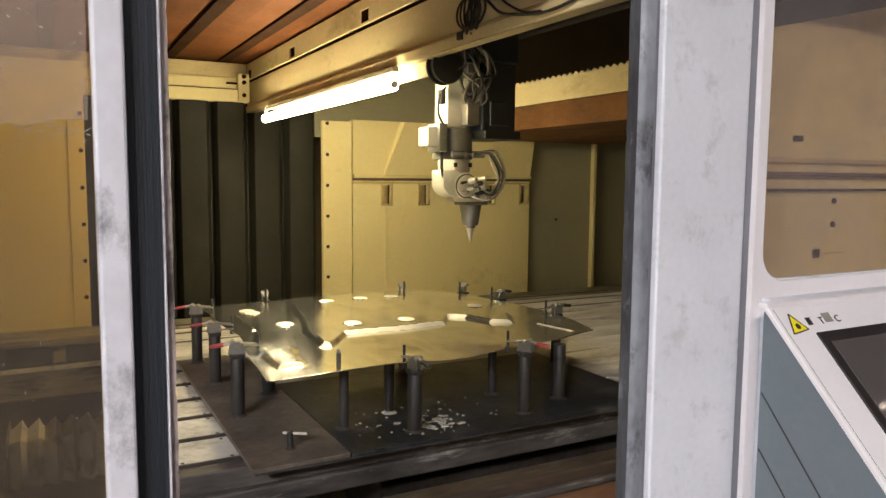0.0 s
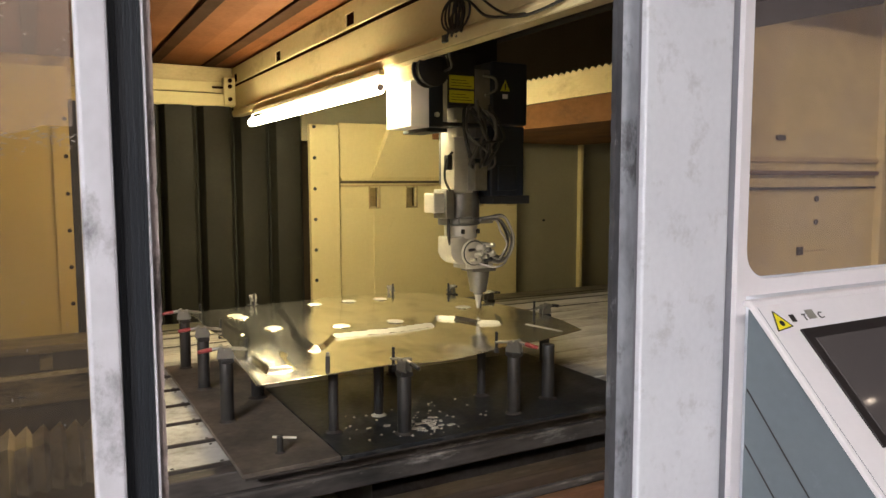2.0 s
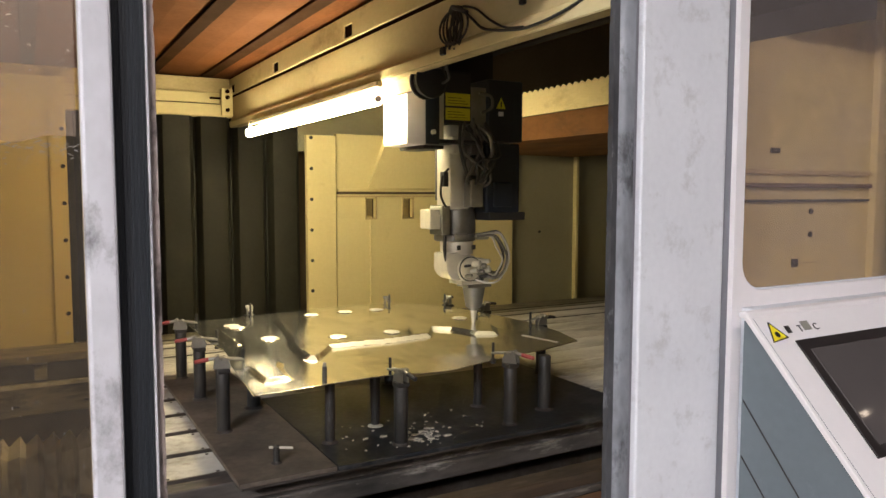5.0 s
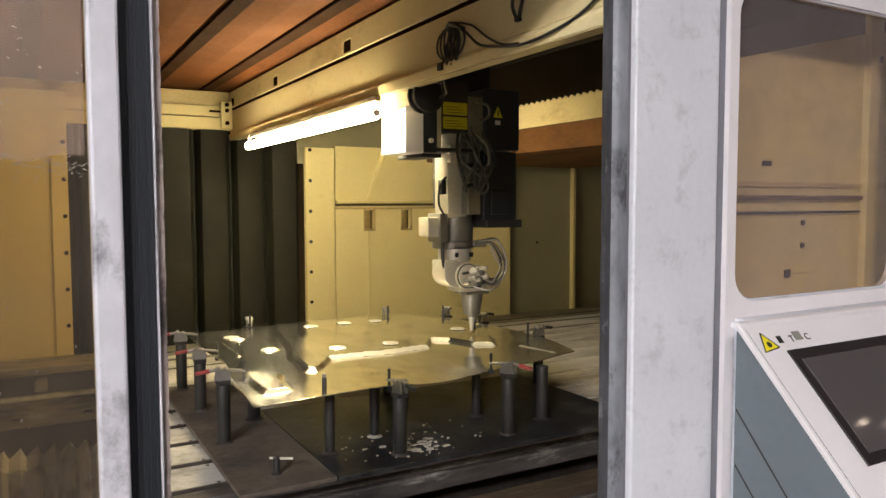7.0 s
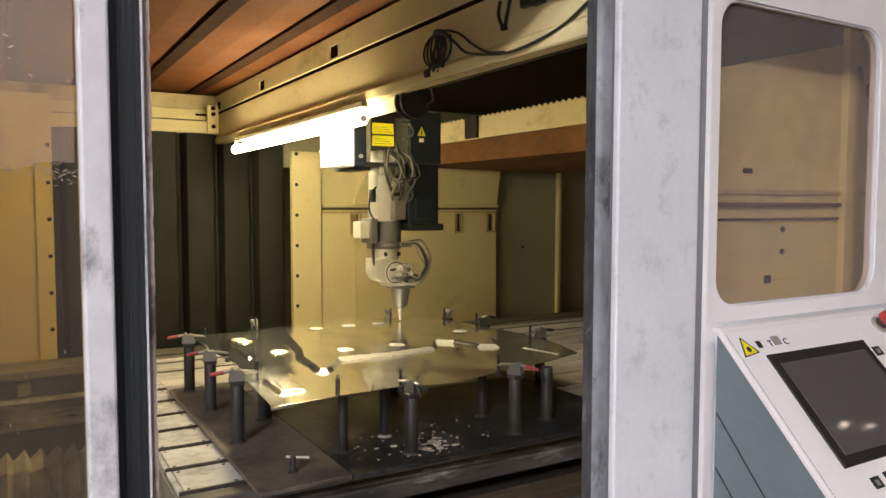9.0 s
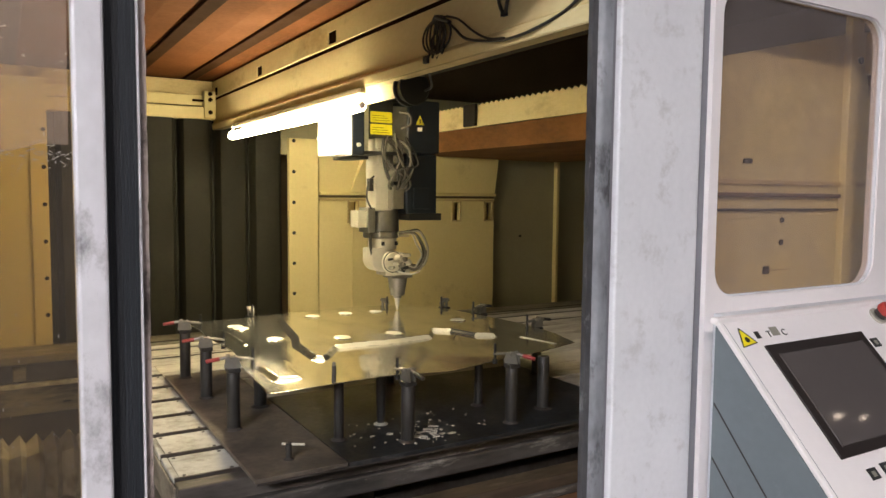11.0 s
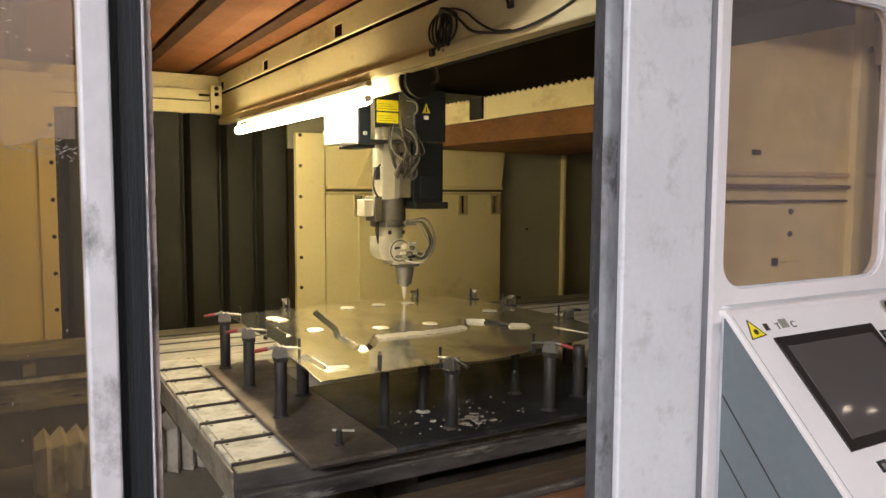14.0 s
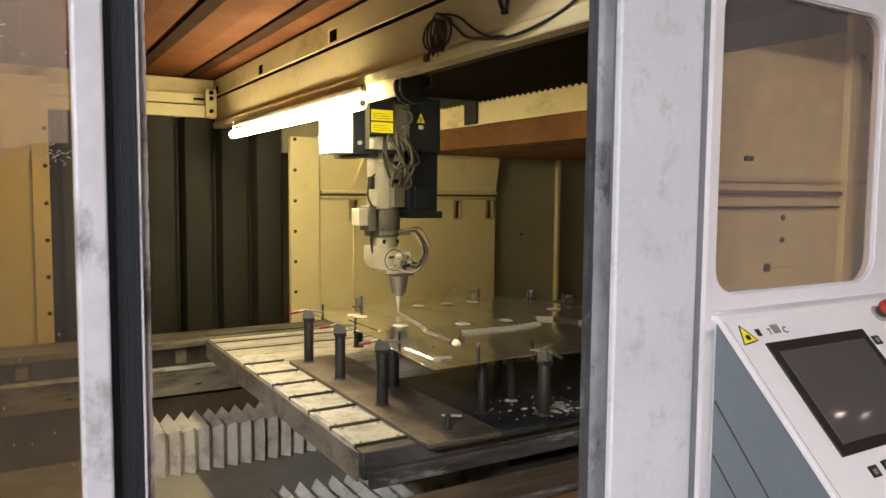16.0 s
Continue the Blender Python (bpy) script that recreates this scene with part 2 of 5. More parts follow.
GREY_STRIP = material("mid_grey_seal", (0.2, 0.2, 0.23), (0.16, 0.16, 0.18), 0.6, scale=8)
SCREEN = material("dark_screen_glass", (0.085, 0.074, 0.072), (0.10, 0.088, 0.084), 0.05, scale=2, mix=0.3, bump=0, rough_var=0.005, coat=0.0)
SCREEN_FRAME = material("brown_black_bezel", (0.022, 0.017, 0.016), (0.03, 0.024, 0.022), 0.4, scale=10)
PANE = glass("scratched_clear_pane", (0.82, 0.73, 0.57), (0.5, 0.44, 0.38), 0.034, scratches=0.34)
# Warm dust tone also carries the hall's pinkish reflection in the pane.
HAZE = glass("scuffed_reflection_film", (0.95, 0.94, 0.92), (0.60, 0.43, 0.31), 0.11, 0.4, scratches=0.3)
PANE_TINT = glass("tinted_pane", (0.79, 0.71, 0.66), (0.5, 0.45, 0.45), 0.13, 0.12)
TUBE_GLOW = glowing("fluorescent_tube", (1.0, 0.84, 0.5), TUBE_POWER)
LAMP_WARM = glowing("warm_hall_lamp", (1.0, 0.90, 0.87), HALL_POWER)
LAMP_FAR = glowing("far_hall_lamp", (1.0, 0.8, 0.62), 25.0)
LAMP_COOL = glowing("cool_hall_lamp", (0.78, 0.90, 1.0), HALL_POWER)

# ---- building helpers ----
ORIGIN = {}


def thing(name, at, label, category, group="", kind=""):
    """An Empty at the thing's base, under which its parts are built in plan coordinates."""
    ob = new(name)
    ob.empty_display_size = 0.05
    ob.location = at
    ORIGIN[ob.name] = Vector(at)
    return tagged(ob, label, category, group, kind)


def part(name, bm, mat, parent=None, label="", smooth=False):
    """Links a bmesh, drawn in plan coordinates, as one mesh object under a thing or a part."""
    o = ORIGIN[parent.name] if parent else Vector((0, 0, 0))
    bmesh.ops.translate(bm, verts=bm.verts, vec=-o)
    me = bpy.data.meshes.new(name)
    bmesh.ops.recalc_face_normals(bm, faces=bm.faces)
    bm.to_mesh(me)
    bm.free()
    me.materials.append(mat)
    if smooth:
        me.polygons.foreach_set("use_smooth", [True] * len(me.polygons))
        me.set_sharp_from_angle(angle=radians(35))
    ob = new(name, me)
    if parent:
        ob.parent = parent
        ORIGIN[ob.name] = o
    if label:
        ob["label"] = label
    return ob


def solo(name, bm, mat, label, category, group="", kind="", smooth=False):
    """A thing that is one mesh, with its origin at its base."""
    xs, ys, zs = zip(*[v.co for v in bm.verts])
    at = Vector(((min(xs) + max(xs)) / 2, (min(ys) + max(ys)) / 2, min(zs)))
    bmesh.ops.translate(bm, verts=bm.verts, vec=-at)
    ob = part(name, bm, mat, None, "", smooth)
    ob.location = at
    ORIGIN[ob.name] = at
    return tagged(ob, label, category, group, kind)


def box(x0, x1, y0, y1, z0, z1, bevel=0.0, bm=None, seg=2):
    own = bm or bmesh.new()
    b = bmesh.new()
    bmesh.ops.create_cube(b, size=1, matrix=Matrix.Translation(((x0 + x1) / 2, (y0 + y1) / 2, (z0 + z1) / 2)) @ Matrix.Diagonal((abs(x1 - x0), abs(y1 - y0), abs(z1 - z0), 1)))
    if bevel:
        bmesh.ops.bevel(b, geom=b.edges[:], offset=bevel, segments=seg, affect="EDGES", profile=0.5)
    return merge(own, b)


def merge(own, b):
    me = bpy.data.meshes.new("tmp")
    b.to_mesh(me)
    b.free()
    own.from_mesh(me)
    bpy.data.meshes.remove(me)
    return own


def cyl(a, b, r0, r1=None, seg=20, bevel=0.0, bm=None):
    """A round bar or cone from point a to point b."""
    own = bm or bmesh.new()
    a, b = Vector(a), Vector(b)
    r1 = r0 if r1 is None else r1
    q = bmesh.new()
    bmesh.ops.create_cone(q, cap_ends=True, segments=seg, radius1=r0, radius2=r1, depth=(b - a).length)
    if bevel:
        caps = [e for e in q.edges if len([f for f in e.link_faces if len(f.verts) > 4]) == 1]
        bmesh.ops.bevel(q, geom=caps, offset=bevel, segments=2, affect="EDGES", profile=0.5)
    turn = (b - a).to_track_quat("Z", "Y").to_matrix().to_4x4()
    bmesh.ops.transform(q, matrix=Matrix.Translation((a + b) / 2) @ turn, verts=q.verts)
    return merge(own, q)


def prism(outline, axis, lo, hi, bevel=0.0, bm=None):
    """An outline of 2D points pushed along an axis from lo to hi. For x the points are (y, z), for y (x, z), for z (x, y)."""
    own = bm or bmesh.new()
    q = bmesh.new()
    put = {"x": lambda p, s: (s, p[0], p[1]), "y": lambda p, s: (p[0], s, p[1]), "z": lambda p, s: (p[0], p[1], s)}[axis]
    low = [q.verts.new(put(p, lo)) for p in outline]
    high = [q.verts.new(put(p, hi)) for p in outline]
    q.faces.new(low)
    q.faces.new(high[::-1])
    for i in range(len(outline)):
        j = (i + 1) % len(outline)
        q.faces.new((low[i], high[i], high[j], low[j]))
    bmesh.ops.recalc_face_normals(q, faces=q.faces)
    if bevel:
        bmesh.ops.bevel(q, geom=q.edges[:], offset=bevel, segments=2, affect="EDGES", profile=0.5)
    return merge(own, q)


def pipe(points, r, seg=8, steps=6, bm=None):
    """A bent cable: a round section swept along a smooth line through the points."""
    own = bm or bmesh.new()
    p = [Vector(c) for c in points]
    line = []
    for i in range(len(p) - 1):
        a, b, c, d = p[max(i - 1, 0)], p[i], p[i + 1], p[min(i + 2, len(p) - 1)]
        for k in range(steps):
            t = k / steps
            line.append(0.5 * ((2 * b) + (c - a) * t + (2 * a - 5 * b + 4 * c - d) * t * t + (3 * b - a - 3 * c + d) * t ** 3))
    line.append(p[-1])
    rings = []
    up = Vector((0.13, 0.31, 0.94))
    for i, c in enumerate(line):
        along = (line[min(i + 1, len(line) - 1)] - line[max(i - 1, 0)]).normalized()
        side = along.cross(up).normalized()
        up = side.cross(along).normalized()
        rings.append([own.verts.new(c + r * (math.cos(2 * math.pi * k / seg) * side + math.sin(2 * math.pi * k / seg) * up)) for k in range(seg)])
    for a, b in zip(rings, rings[1:]):
        for k in range(seg):
            own.faces.new((a[k], a[(k + 1) % seg], b[(k + 1) % seg], b[k]))
    own.faces.new(rings[0][::-1])
    own.faces.new(rings[-1])
    return own


def rounded(x0, x1, z0, z1, r, seg=6):
    pts = []
    for cx, cz, a0 in ((x1 - r, z1 - r, 0), (x0 + r, z1 - r, 90), (x0 + r, z0 + r, 180), (x1 - r, z0 + r, 270)):
        for k in range(seg + 1):
            a = radians(a0 + 90 * k / seg)
            pts.append((cx + r * math.cos(a), cz + r * math.sin(a)))
    return pts


def ragged(x0, x1, y0, y1, z0, z1, side, seed):
    """An upright strip whose edge on one side (-1 left, 1 right) is chipped."""
    bm = bmesh.new()
    r = random.Random(seed)
    count = int((z1 - z0) / 0.009)
    rows = []
    for k in range(count + 1):
        z = z0 + (z1 - z0) * k / count
        nick = 0.0008 * noise.noise((seed, z * 40, 0)) + (0.0016 * r.random() if r.random() < 0.15 else 0)
        a, b = (x0 + max(nick, -0.001), x1) if side < 0 else (x0, x1 - max(nick, -0.001))
        rows.append([bm.verts.new(c) for c in ((a, y0, z), (b, y0, z), (b, y1, z), (a, y1, z))])
    for p, q in zip(rows, rows[1:]):
        for i in range(4):
            j = (i + 1) % 4
            bm.faces.new((p[i], p[j], q[j], q[i]))
    bm.faces.new(rows[0][::-1])
    bm.faces.new(rows[-1])
    return bm


def plate_with_hole(outer, inner, y0, y1):
    """A panel along x and z from y0 to y1 with an opening through it; both outlines have the same count of points, corner by corner."""
    bm = bmesh.new()
    rings = [[bm.verts.new((x, y, z)) for x, z in pts] for y in (y0, y1) for pts in (outer, inner)]
    n = len(outer)
    for i in range(n):
        j = (i + 1) % n
        bm.faces.new((rings[0][i], rings[0][j], rings[1][j], rings[1][i]))
        bm.faces.new((rings[2][i], rings[3][i], rings[3][j], rings[2][j]))
        bm.faces.new((rings[1][i], rings[1][j], rings[3][j], rings[3][i]))
        bm.faces.new((rings[0][i], rings[2][i], rings[2][j], rings[0][j]))
    return bm

# ---- the setting ----
def structure(name, bm, mat, label, category):
    return solo(name, bm, mat, label, category, kind="structure")


structure("floor", box(-6, 9, -8, 4.3, -0.1, 0), CONCRETE, "grey concrete hall floor under the machine", "floor")
structure("wall_back", box(-2.5, 5.0, 4.12, 4.2, 0, 2.9), DARK, "dark steel rear wall of the machine cabin", "wall")
structure("wall_left", box(-2.58, -2.5, 0.9, 4.2, 0, 2.9), CREAM, "cream painted steel end wall of the machine cabin", "wall")
structure("wall_right", box(5.0, 5.08, 0.9, 4.2, 0, 2.9), DARK, "dark steel end wall of the machine cabin", "wall")
structure("ceiling", box(-2.58, 5.08, 0.9, 4.2, 2.9, 2.95), DARK, "dark steel top of the machine cabin", "ceiling")
structure("hall_wall_south", box(-6, 9, -8.1, -8, 0, 5.2), HALL, "plain painted hall wall", "wall")
structure("hall_wall_west", box(-6.1, -6, -8, 4.3, 0, 5.2), HALL, "plain painted hall wall", "wall")
structure("hall_wall_east", box(9, 9.1, -8, 4.3, 0, 5.2), HALL, "plain painted hall wall", "wall")
structure("hall_wall_north", box(-6, 9, 4.3, 4.4, 0, 5.2), HALL, "plain painted hall wall", "wall")
structure("hall_ceiling", box(-6, 9, -8, 4.3, 5.2, 5.3), HALL, "plain hall ceiling", "ceiling")


def hall_lamp(x, y, r, glow):
    t = thing("hall_lamp", (x, y, 4.45), "bright industrial hall lamp hung from the ceiling", "lamp", "hall lamps")
    part("shade", cyl((x, y, 4.49), (x, y, 4.70), r * 1.2, r * 0.5, 28), GUNMETAL, t)
    part("bulb", cyl((x, y, 4.45), (x, y, 4.49), r, r, 24), glow, t, "glowing white lamp disc")
    part("rod", cyl((x, y, 4.70), (x, y, 5.2), 0.012), GUNMETAL, t)


for hx, hy, hr, glow in ((-4.6, -4.2, 0.46, LAMP_WARM), (-0.7, -4.6, 0.15, LAMP_WARM), (-5.0, -2.6, 0.32, LAMP_COOL), (7.10, -1.295, 0.008, LAMP_FAR), (7.56, -1.38, 0.005, LAMP_FAR)):
    hall_lamp(hx, hy, hr, glow)

# rear wall of the working space: left panel, folded curtain, bolted strip, large panel, grey panels
def bolt_row(parent, x, y, zs, mat=BLACK, r=0.010):
    for z in zs:
        part("bolt", cyl((x, y - 0.006, z), (x, y + 0.004, z), r, r * 0.8, 12), mat, parent)


left_panel = thing("wall_rear_left", (-0.6, 3.83, 0.0), "cream painted steel rear wall with a bolted edge", "wall", kind="structure")
part("sheet", box(-1.4, 0.157, 3.83, 3.86, 0.2, 2.05, 0.004), CREAM, left_panel)
part("edge_strip", box(0.085, 0.157, 3.822, 3.83, 0.76, 2.05, 0.002), CREAM, left_panel)
part("seam", box(-0.27, -0.255, 3.822, 3.83, 0.76, 2.0, 0.002), CREAM_DIRTY, left_panel)
bolt_row(left_panel, 0.14, 3.822, [0.96 + 0.171 * k for k in range(6)])

strip = thing("bolted_strip", (1.385, 3.83, 0.0), "cream painted steel strip with a row of dark bolts", "panel")
part("sheet", box(1.304, 1.470, 3.815, 3.85, 0.2, 1.832, 0.003), CREAM, strip)
bolt_row(strip, 1.328, 3.815, [0.99 + 0.1655 * k for k in range(6)])

rear = thing("wall_rear", (2.06, 3.83, 0.0), "large cream rear wall with sloped hood and four slots", "wall", kind="structure")
SLOTS = [(1.652, 1.715), (1.884, 1.950), (2.345, 2.402), (2.581, 2.640)]
edges = [1.478] + [v for s in SLOTS for v in s] + [2.655]
for i in range(0, len(edges), 2):
    part("web", box(edges[i], edges[i + 1], 3.83, 3.87, 1.38, 1.489), CREAM, rear)
part("lower_sheet", box(1.478, 2.655, 3.83, 3.87, 0.2, 1.38), CREAM, rear)
part("upper_sheet", box(1.478, 2.655, 3.83, 3.87, 1.489, 1.845), CREAM, rear)
part("ledge", box(1.478, 2.655, 3.805, 3.83, 1.528, 1.545, 0.003), CREAM, rear)
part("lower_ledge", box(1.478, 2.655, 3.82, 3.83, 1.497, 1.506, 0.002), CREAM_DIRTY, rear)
# Dark strip stands in for the shaded gap under the ledge.
part("groove_cover", box(1.478, 2.655, 3.826, 3.83, 1.514, 1.528), SHADE_BROWN, rear, "dark strip in place of the gap under the ledge")
hood = bmesh.new()
hv = [hood.verts.new(c) for c in ((1.665, 3.829, 1.548), (2.654, 3.829, 1.548), (2.654, 3.829, 1.84), (1.765, 3.829, 1.84), (1.667, 3.823, 1.548), (2.654, 3.823, 1.548), (2.654, 3.765, 1.84), (1.767, 3.765, 1.84))]
for q in ((4, 5, 6, 7), (0, 4, 7, 3), (1, 2, 6, 5), (3, 7, 6, 2), (0, 1, 5, 4)):
    hood.faces.new([hv[k] for k in q])
part("hood", hood, CREAM, rear, "sloped cream hood")
part("seam", box(1.676, 1.688, 3.824, 3.83, 0.2, 1.375, 0.002), CREAM, rear)
for a, b in SLOTS:
    f = bmesh.new()
    box(a - 0.004, a + 0.004, 3.824, 3.832, 1.372, 1.497, 0, f)
    box(b - 0.004, b + 0.004, 3.824, 3.832, 1.372, 1.497, 0, f)
    box(a, b, 3.824, 3.832, 1.372, 1.380, 0, f)
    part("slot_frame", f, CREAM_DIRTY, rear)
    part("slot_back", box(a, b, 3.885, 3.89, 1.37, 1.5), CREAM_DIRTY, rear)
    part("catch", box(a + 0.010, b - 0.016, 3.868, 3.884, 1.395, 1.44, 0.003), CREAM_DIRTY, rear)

# folded curtain
curtain = thing("folded_curtain", (0.7, 3.95, 0.0), "dark grey folded protective curtain hanging behind the table", "curtain")
for k in range(7):
    x = 0.19 + 0.1885 * (k - 0.0)
    if x > 1.29:
        break
    pts = [(x + 0.006, 3.985), (x + 0.03, 3.945), (x + 0.094, 3.932), (x + 0.16, 3.945), (x + 0.183, 3.985), (x + 0.183, 3.995), (x + 0.006, 3.995)]
    part("fold", prism(pts, "z", 0.3, 1.93), CURTAIN, curtain, smooth=True)
part("backing", box(0.157, 1.304, 3.996, 4.01, 0.3, 1.95), CURTAIN, curtain)

# grey panels to the right of the large panel
gp = thing("grey_panel", (3.2, 3.9, 0.0), "dull grey painted rear panels with a pale upright strip", "panel")
part("sheet", box(2.655, 3.180, 3.88, 3.91, 0.2, 2.0, 0.003), GREY_PANEL, gp)
part("upright_strip", box(3.180, 3.204, 3.85, 3.9, 0.2, 2.0, 0.003), CREAM, gp, "pale cream upright strip")
part("shadow_sheet", box(3.204, 4.3, 3.93, 3.96, 0.2, 2.0, 0.003), GREY_PANEL, gp)
part("upper_sheet", box(1.30, 2.655, 3.93, 3.95, 1.75, 2.12), GREY_PANEL, gp)
part("bolt", cyl((2.90, 3.872, 1.27), (2.90, 3.88, 1.27), 0.008, seg=10), BLACK, gp)

# rail along the rear, with its covers
rail = thing("rear_rail", (0.2, 3.6, 0.3), "greasy cream guide rail along the rear of the table", "rail")
part("top_cover", box(-1.8, 3.6, 3.56, 3.80, 0.79, 0.825, 0.005), RAIL, rail)
part("upper_beam", box(-1.8, 3.6, 3.60, 3.80, 0.70, 0.79, 0.004), STEEL, rail)
# The worn edge's pale colour also carries a bright highlight.
part("bright_edge", box(-1.8, 3.6, 3.575, 3.60, 0.682, 0.70, 0.003), BELLOWS, rail, "worn steel edge with a highlight in its pale colour")
part("lower_beam", box(-1.8, 3.6, 3.585, 3.80, 0.56, 0.680, 0.004), RAIL, rail)
# The foot's dark brown holds the shade between lower beam and bellows.
part("foot", box(-1.8, 3.6, 3.64, 3.80, 0.3, 0.56), SHADE_BROWN, rail, "foot of the rail with its shade in the dark colour")
for k in range(12):
    x = -1.5 + 0.28 * k
    part("slot", box(x, x + 0.03, 3.583, 3.586, 0.60, 0.608), BLACK, rail)
for k in range(9):
    x = -1.0 + 0.33 * k
    part("bracket", box(x, x + 0.05, 3.57, 3.60, 0.715, 0.785, 0.004), RAIL, rail)
structure("tray", box(-2.4, 4.9, 1.2, 4.1, 0.24, 0.3), TRAY, "dusty grey tray under the moving table", "tray")
structure("tray_plinth", box(-2.4, 4.9, 1.2, 4.1, 0, 0.24), DARK, "dark plinth of the machine", "plinth")

# roof of red-brown cloth with dark seams, above the working space
roof = thing("roof_cover", (0.0, 2.5, 2.13), "red-brown coated roof cover with dark lengthwise seams", "roof")
for k in range(9):
    x0 = 0.832 - 0.27 * k
    x1 = min(x0 + 0.27, 0.985)
    part("panel", prism([(x0 + 0.004, 2.142), (x0 + 0.02, 2.132), ((x0 + x1) / 2, 2.126), (x1 - 0.02, 2.132), (x1 - 0.004, 2.142), (x1 - 0.004, 2.16), (x0 + 0.004, 2.16)], "y", 1.0, 4.1), ORANGE, roof)
    part("seam", box(x0 - 0.034, x0 + 0.022, 1.0, 4.1, 2.1205, 2.145, 0.003), BROWN_RIB, roof)

# the cross beam that carries the head, its tube lamp and cable gear
beam = thing("cross_beam", (0.965, 2.4, 1.868), "cream painted steel beam across the machine, soiled along its lower edge", "beam")
part("web", box(0.949, 0.985, 1.02, 3.995, 1.905, 2.02, 0.003), BEAM_PAINT, beam)
part("lower_flange", prism([(0.944, 1.868), (0.985, 1.868), (0.985, 1.905), (0.949, 1.905), (0.940, 1.893)], "y", 1.02, 3.995, 0.002), BEAM_PAINT, beam, "soiled lower lip")
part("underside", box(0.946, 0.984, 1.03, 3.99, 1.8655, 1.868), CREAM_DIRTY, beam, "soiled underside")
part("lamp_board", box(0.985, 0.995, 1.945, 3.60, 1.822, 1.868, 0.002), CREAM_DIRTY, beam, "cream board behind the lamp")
part("joint_strip", box(0.955, 0.985, 1.02, 3.995, 2.02, 2.034), BROWN_RIB, beam, "dark joint line")
ub = bmesh.new()
HOLES = [1.45, 2.34, 3.165, 3.93]
span = [1.02]
for h in HOLES:
    span += [h - 0.038, h + 0.038]
span.append(3.995)
for i in range(0, len(span), 2):
    box(0.947, 0.985, span[i], span[i + 1], 2.042, 2.084, 0, ub)
box(0.947, 0.985, 1.02, 3.995, 2.034, 2.042, 0, ub)
box(0.947, 0.985, 1.02, 3.995, 2.084, 2.118, 0, ub)
part("upper_web", ub, BEAM_PAINT, beam)
# Dark sheet close behind the web puts the holes' shade into colour.
part("hole_back", box(0.953, 0.984, 1.1, 3.98, 2.040, 2.086), BROWN_RIB, beam, "dark sheet standing in for shaded cable holes")

back_rail = thing("rear_header", (0.2, 3.96, 1.915), "cream header beam along the top of the rear wall", "beam")
part("upper_web", box(-2.4, 0.944, 3.96, 4.02, 1.985, 2.04, 0.004), CREAM, back_rail)
part("top_web", box(-2.4, 0.944, 3.985, 4.02, 2.042, 2.119, 0.003), CREAM_DIRTY, back_rail)
part("lower_web", box(-2.4, 0.944, 3.93, 4.02, 1.915, 1.978, 0.004), CREAM, back_rail)
part("joint", box(-2.4, 0.944, 3.965, 4.02, 1.978, 1.985), BROWN_RIB, back_rail)
part("end_bracket", box(0.885, 0.944, 3.915, 3.96, 1.92, 2.06, 0.004), CREAM, back_rail)
for z in (1.95, 2.015, 2.045):
    part("bolt", cyl((0.915, 3.905, z), (0.915, 3.92, z), 0.011, seg=8), BROWN_RIB, back_rail)
part("latch", box(0.83, 0.885, 3.925, 3.94, 2.005, 2.015, 0.002), BROWN_RIB, back_rail)

lamp = thing("tube_lamp", (0.93, 2.83, 1.868), "lit warm fluorescent tube lamp under the beam", "lamp")
part("tube", cyl((0.930, 2.065, 1.808), (0.930, 3.555, 1.808), 0.0195, seg=20, bevel=0.006), TUBE_GLOW, lamp, "glowing fluorescent tube", smooth=True)
# Added strip keeps tube light off the roof; dark so it stays dim.
part("batten", box(0.931, 0.951, 2.07, 3.55, 1.846, 1.8645, 0.003), SHADE_BROWN, lamp, "brown batten added to shield the roof")
for y in (2.057, 3.564):
    part("cap", cyl((0.930, y - 0.004, 1.808), (0.930, y + 0.008, 1.808), 0.012, seg=20, bevel=0.003), WHITE_CLEAN, lamp)
    if y > 3:
        part("holder", prism([(0.930, 1.816), (0.940, 1.816), (0.944, 1.8645), (0.934, 1.8645)], "y", y - 0.003, y + 0.003), WHITE_CLEAN, lamp)

# bellows cover over the second gantry rail
b2 = thing("gantry_bellows", (2.4, 2.4, 1.868), "cream bellows cover with a notched top edge and red-brown underside", "bellows")
nb = [(1.0, 1.872)]
nb += [(3.8, 1.872), (3.8, 1.972)]
for k in range(70):
    y = 3.8 - 0.04 * k
    nb += [(y - 0.012, 1.985), (y - 0.038, 1.972)]
part("front_cloth", prism(nb, "x", 1.99, 2.0), BEAM_PAINT, b2)
part("underside", prism([(2.002, 1.871), (2.03, 1.765), (3.1, 1.755), (3.1, 1.871)], "y", 1.0, 3.8, 0.003), UNDERSIDE, b2, "red-brown underside")
part("top_cloth", box(2.0, 3.1, 1.0, 3.8, 1.955, 1.965), DARK, b2)
part("end_bracket", box(1.972, 1.989, 3.02, 3.13, 1.875, 1.985, 0.005), VOID, b2, "dark end bracket")

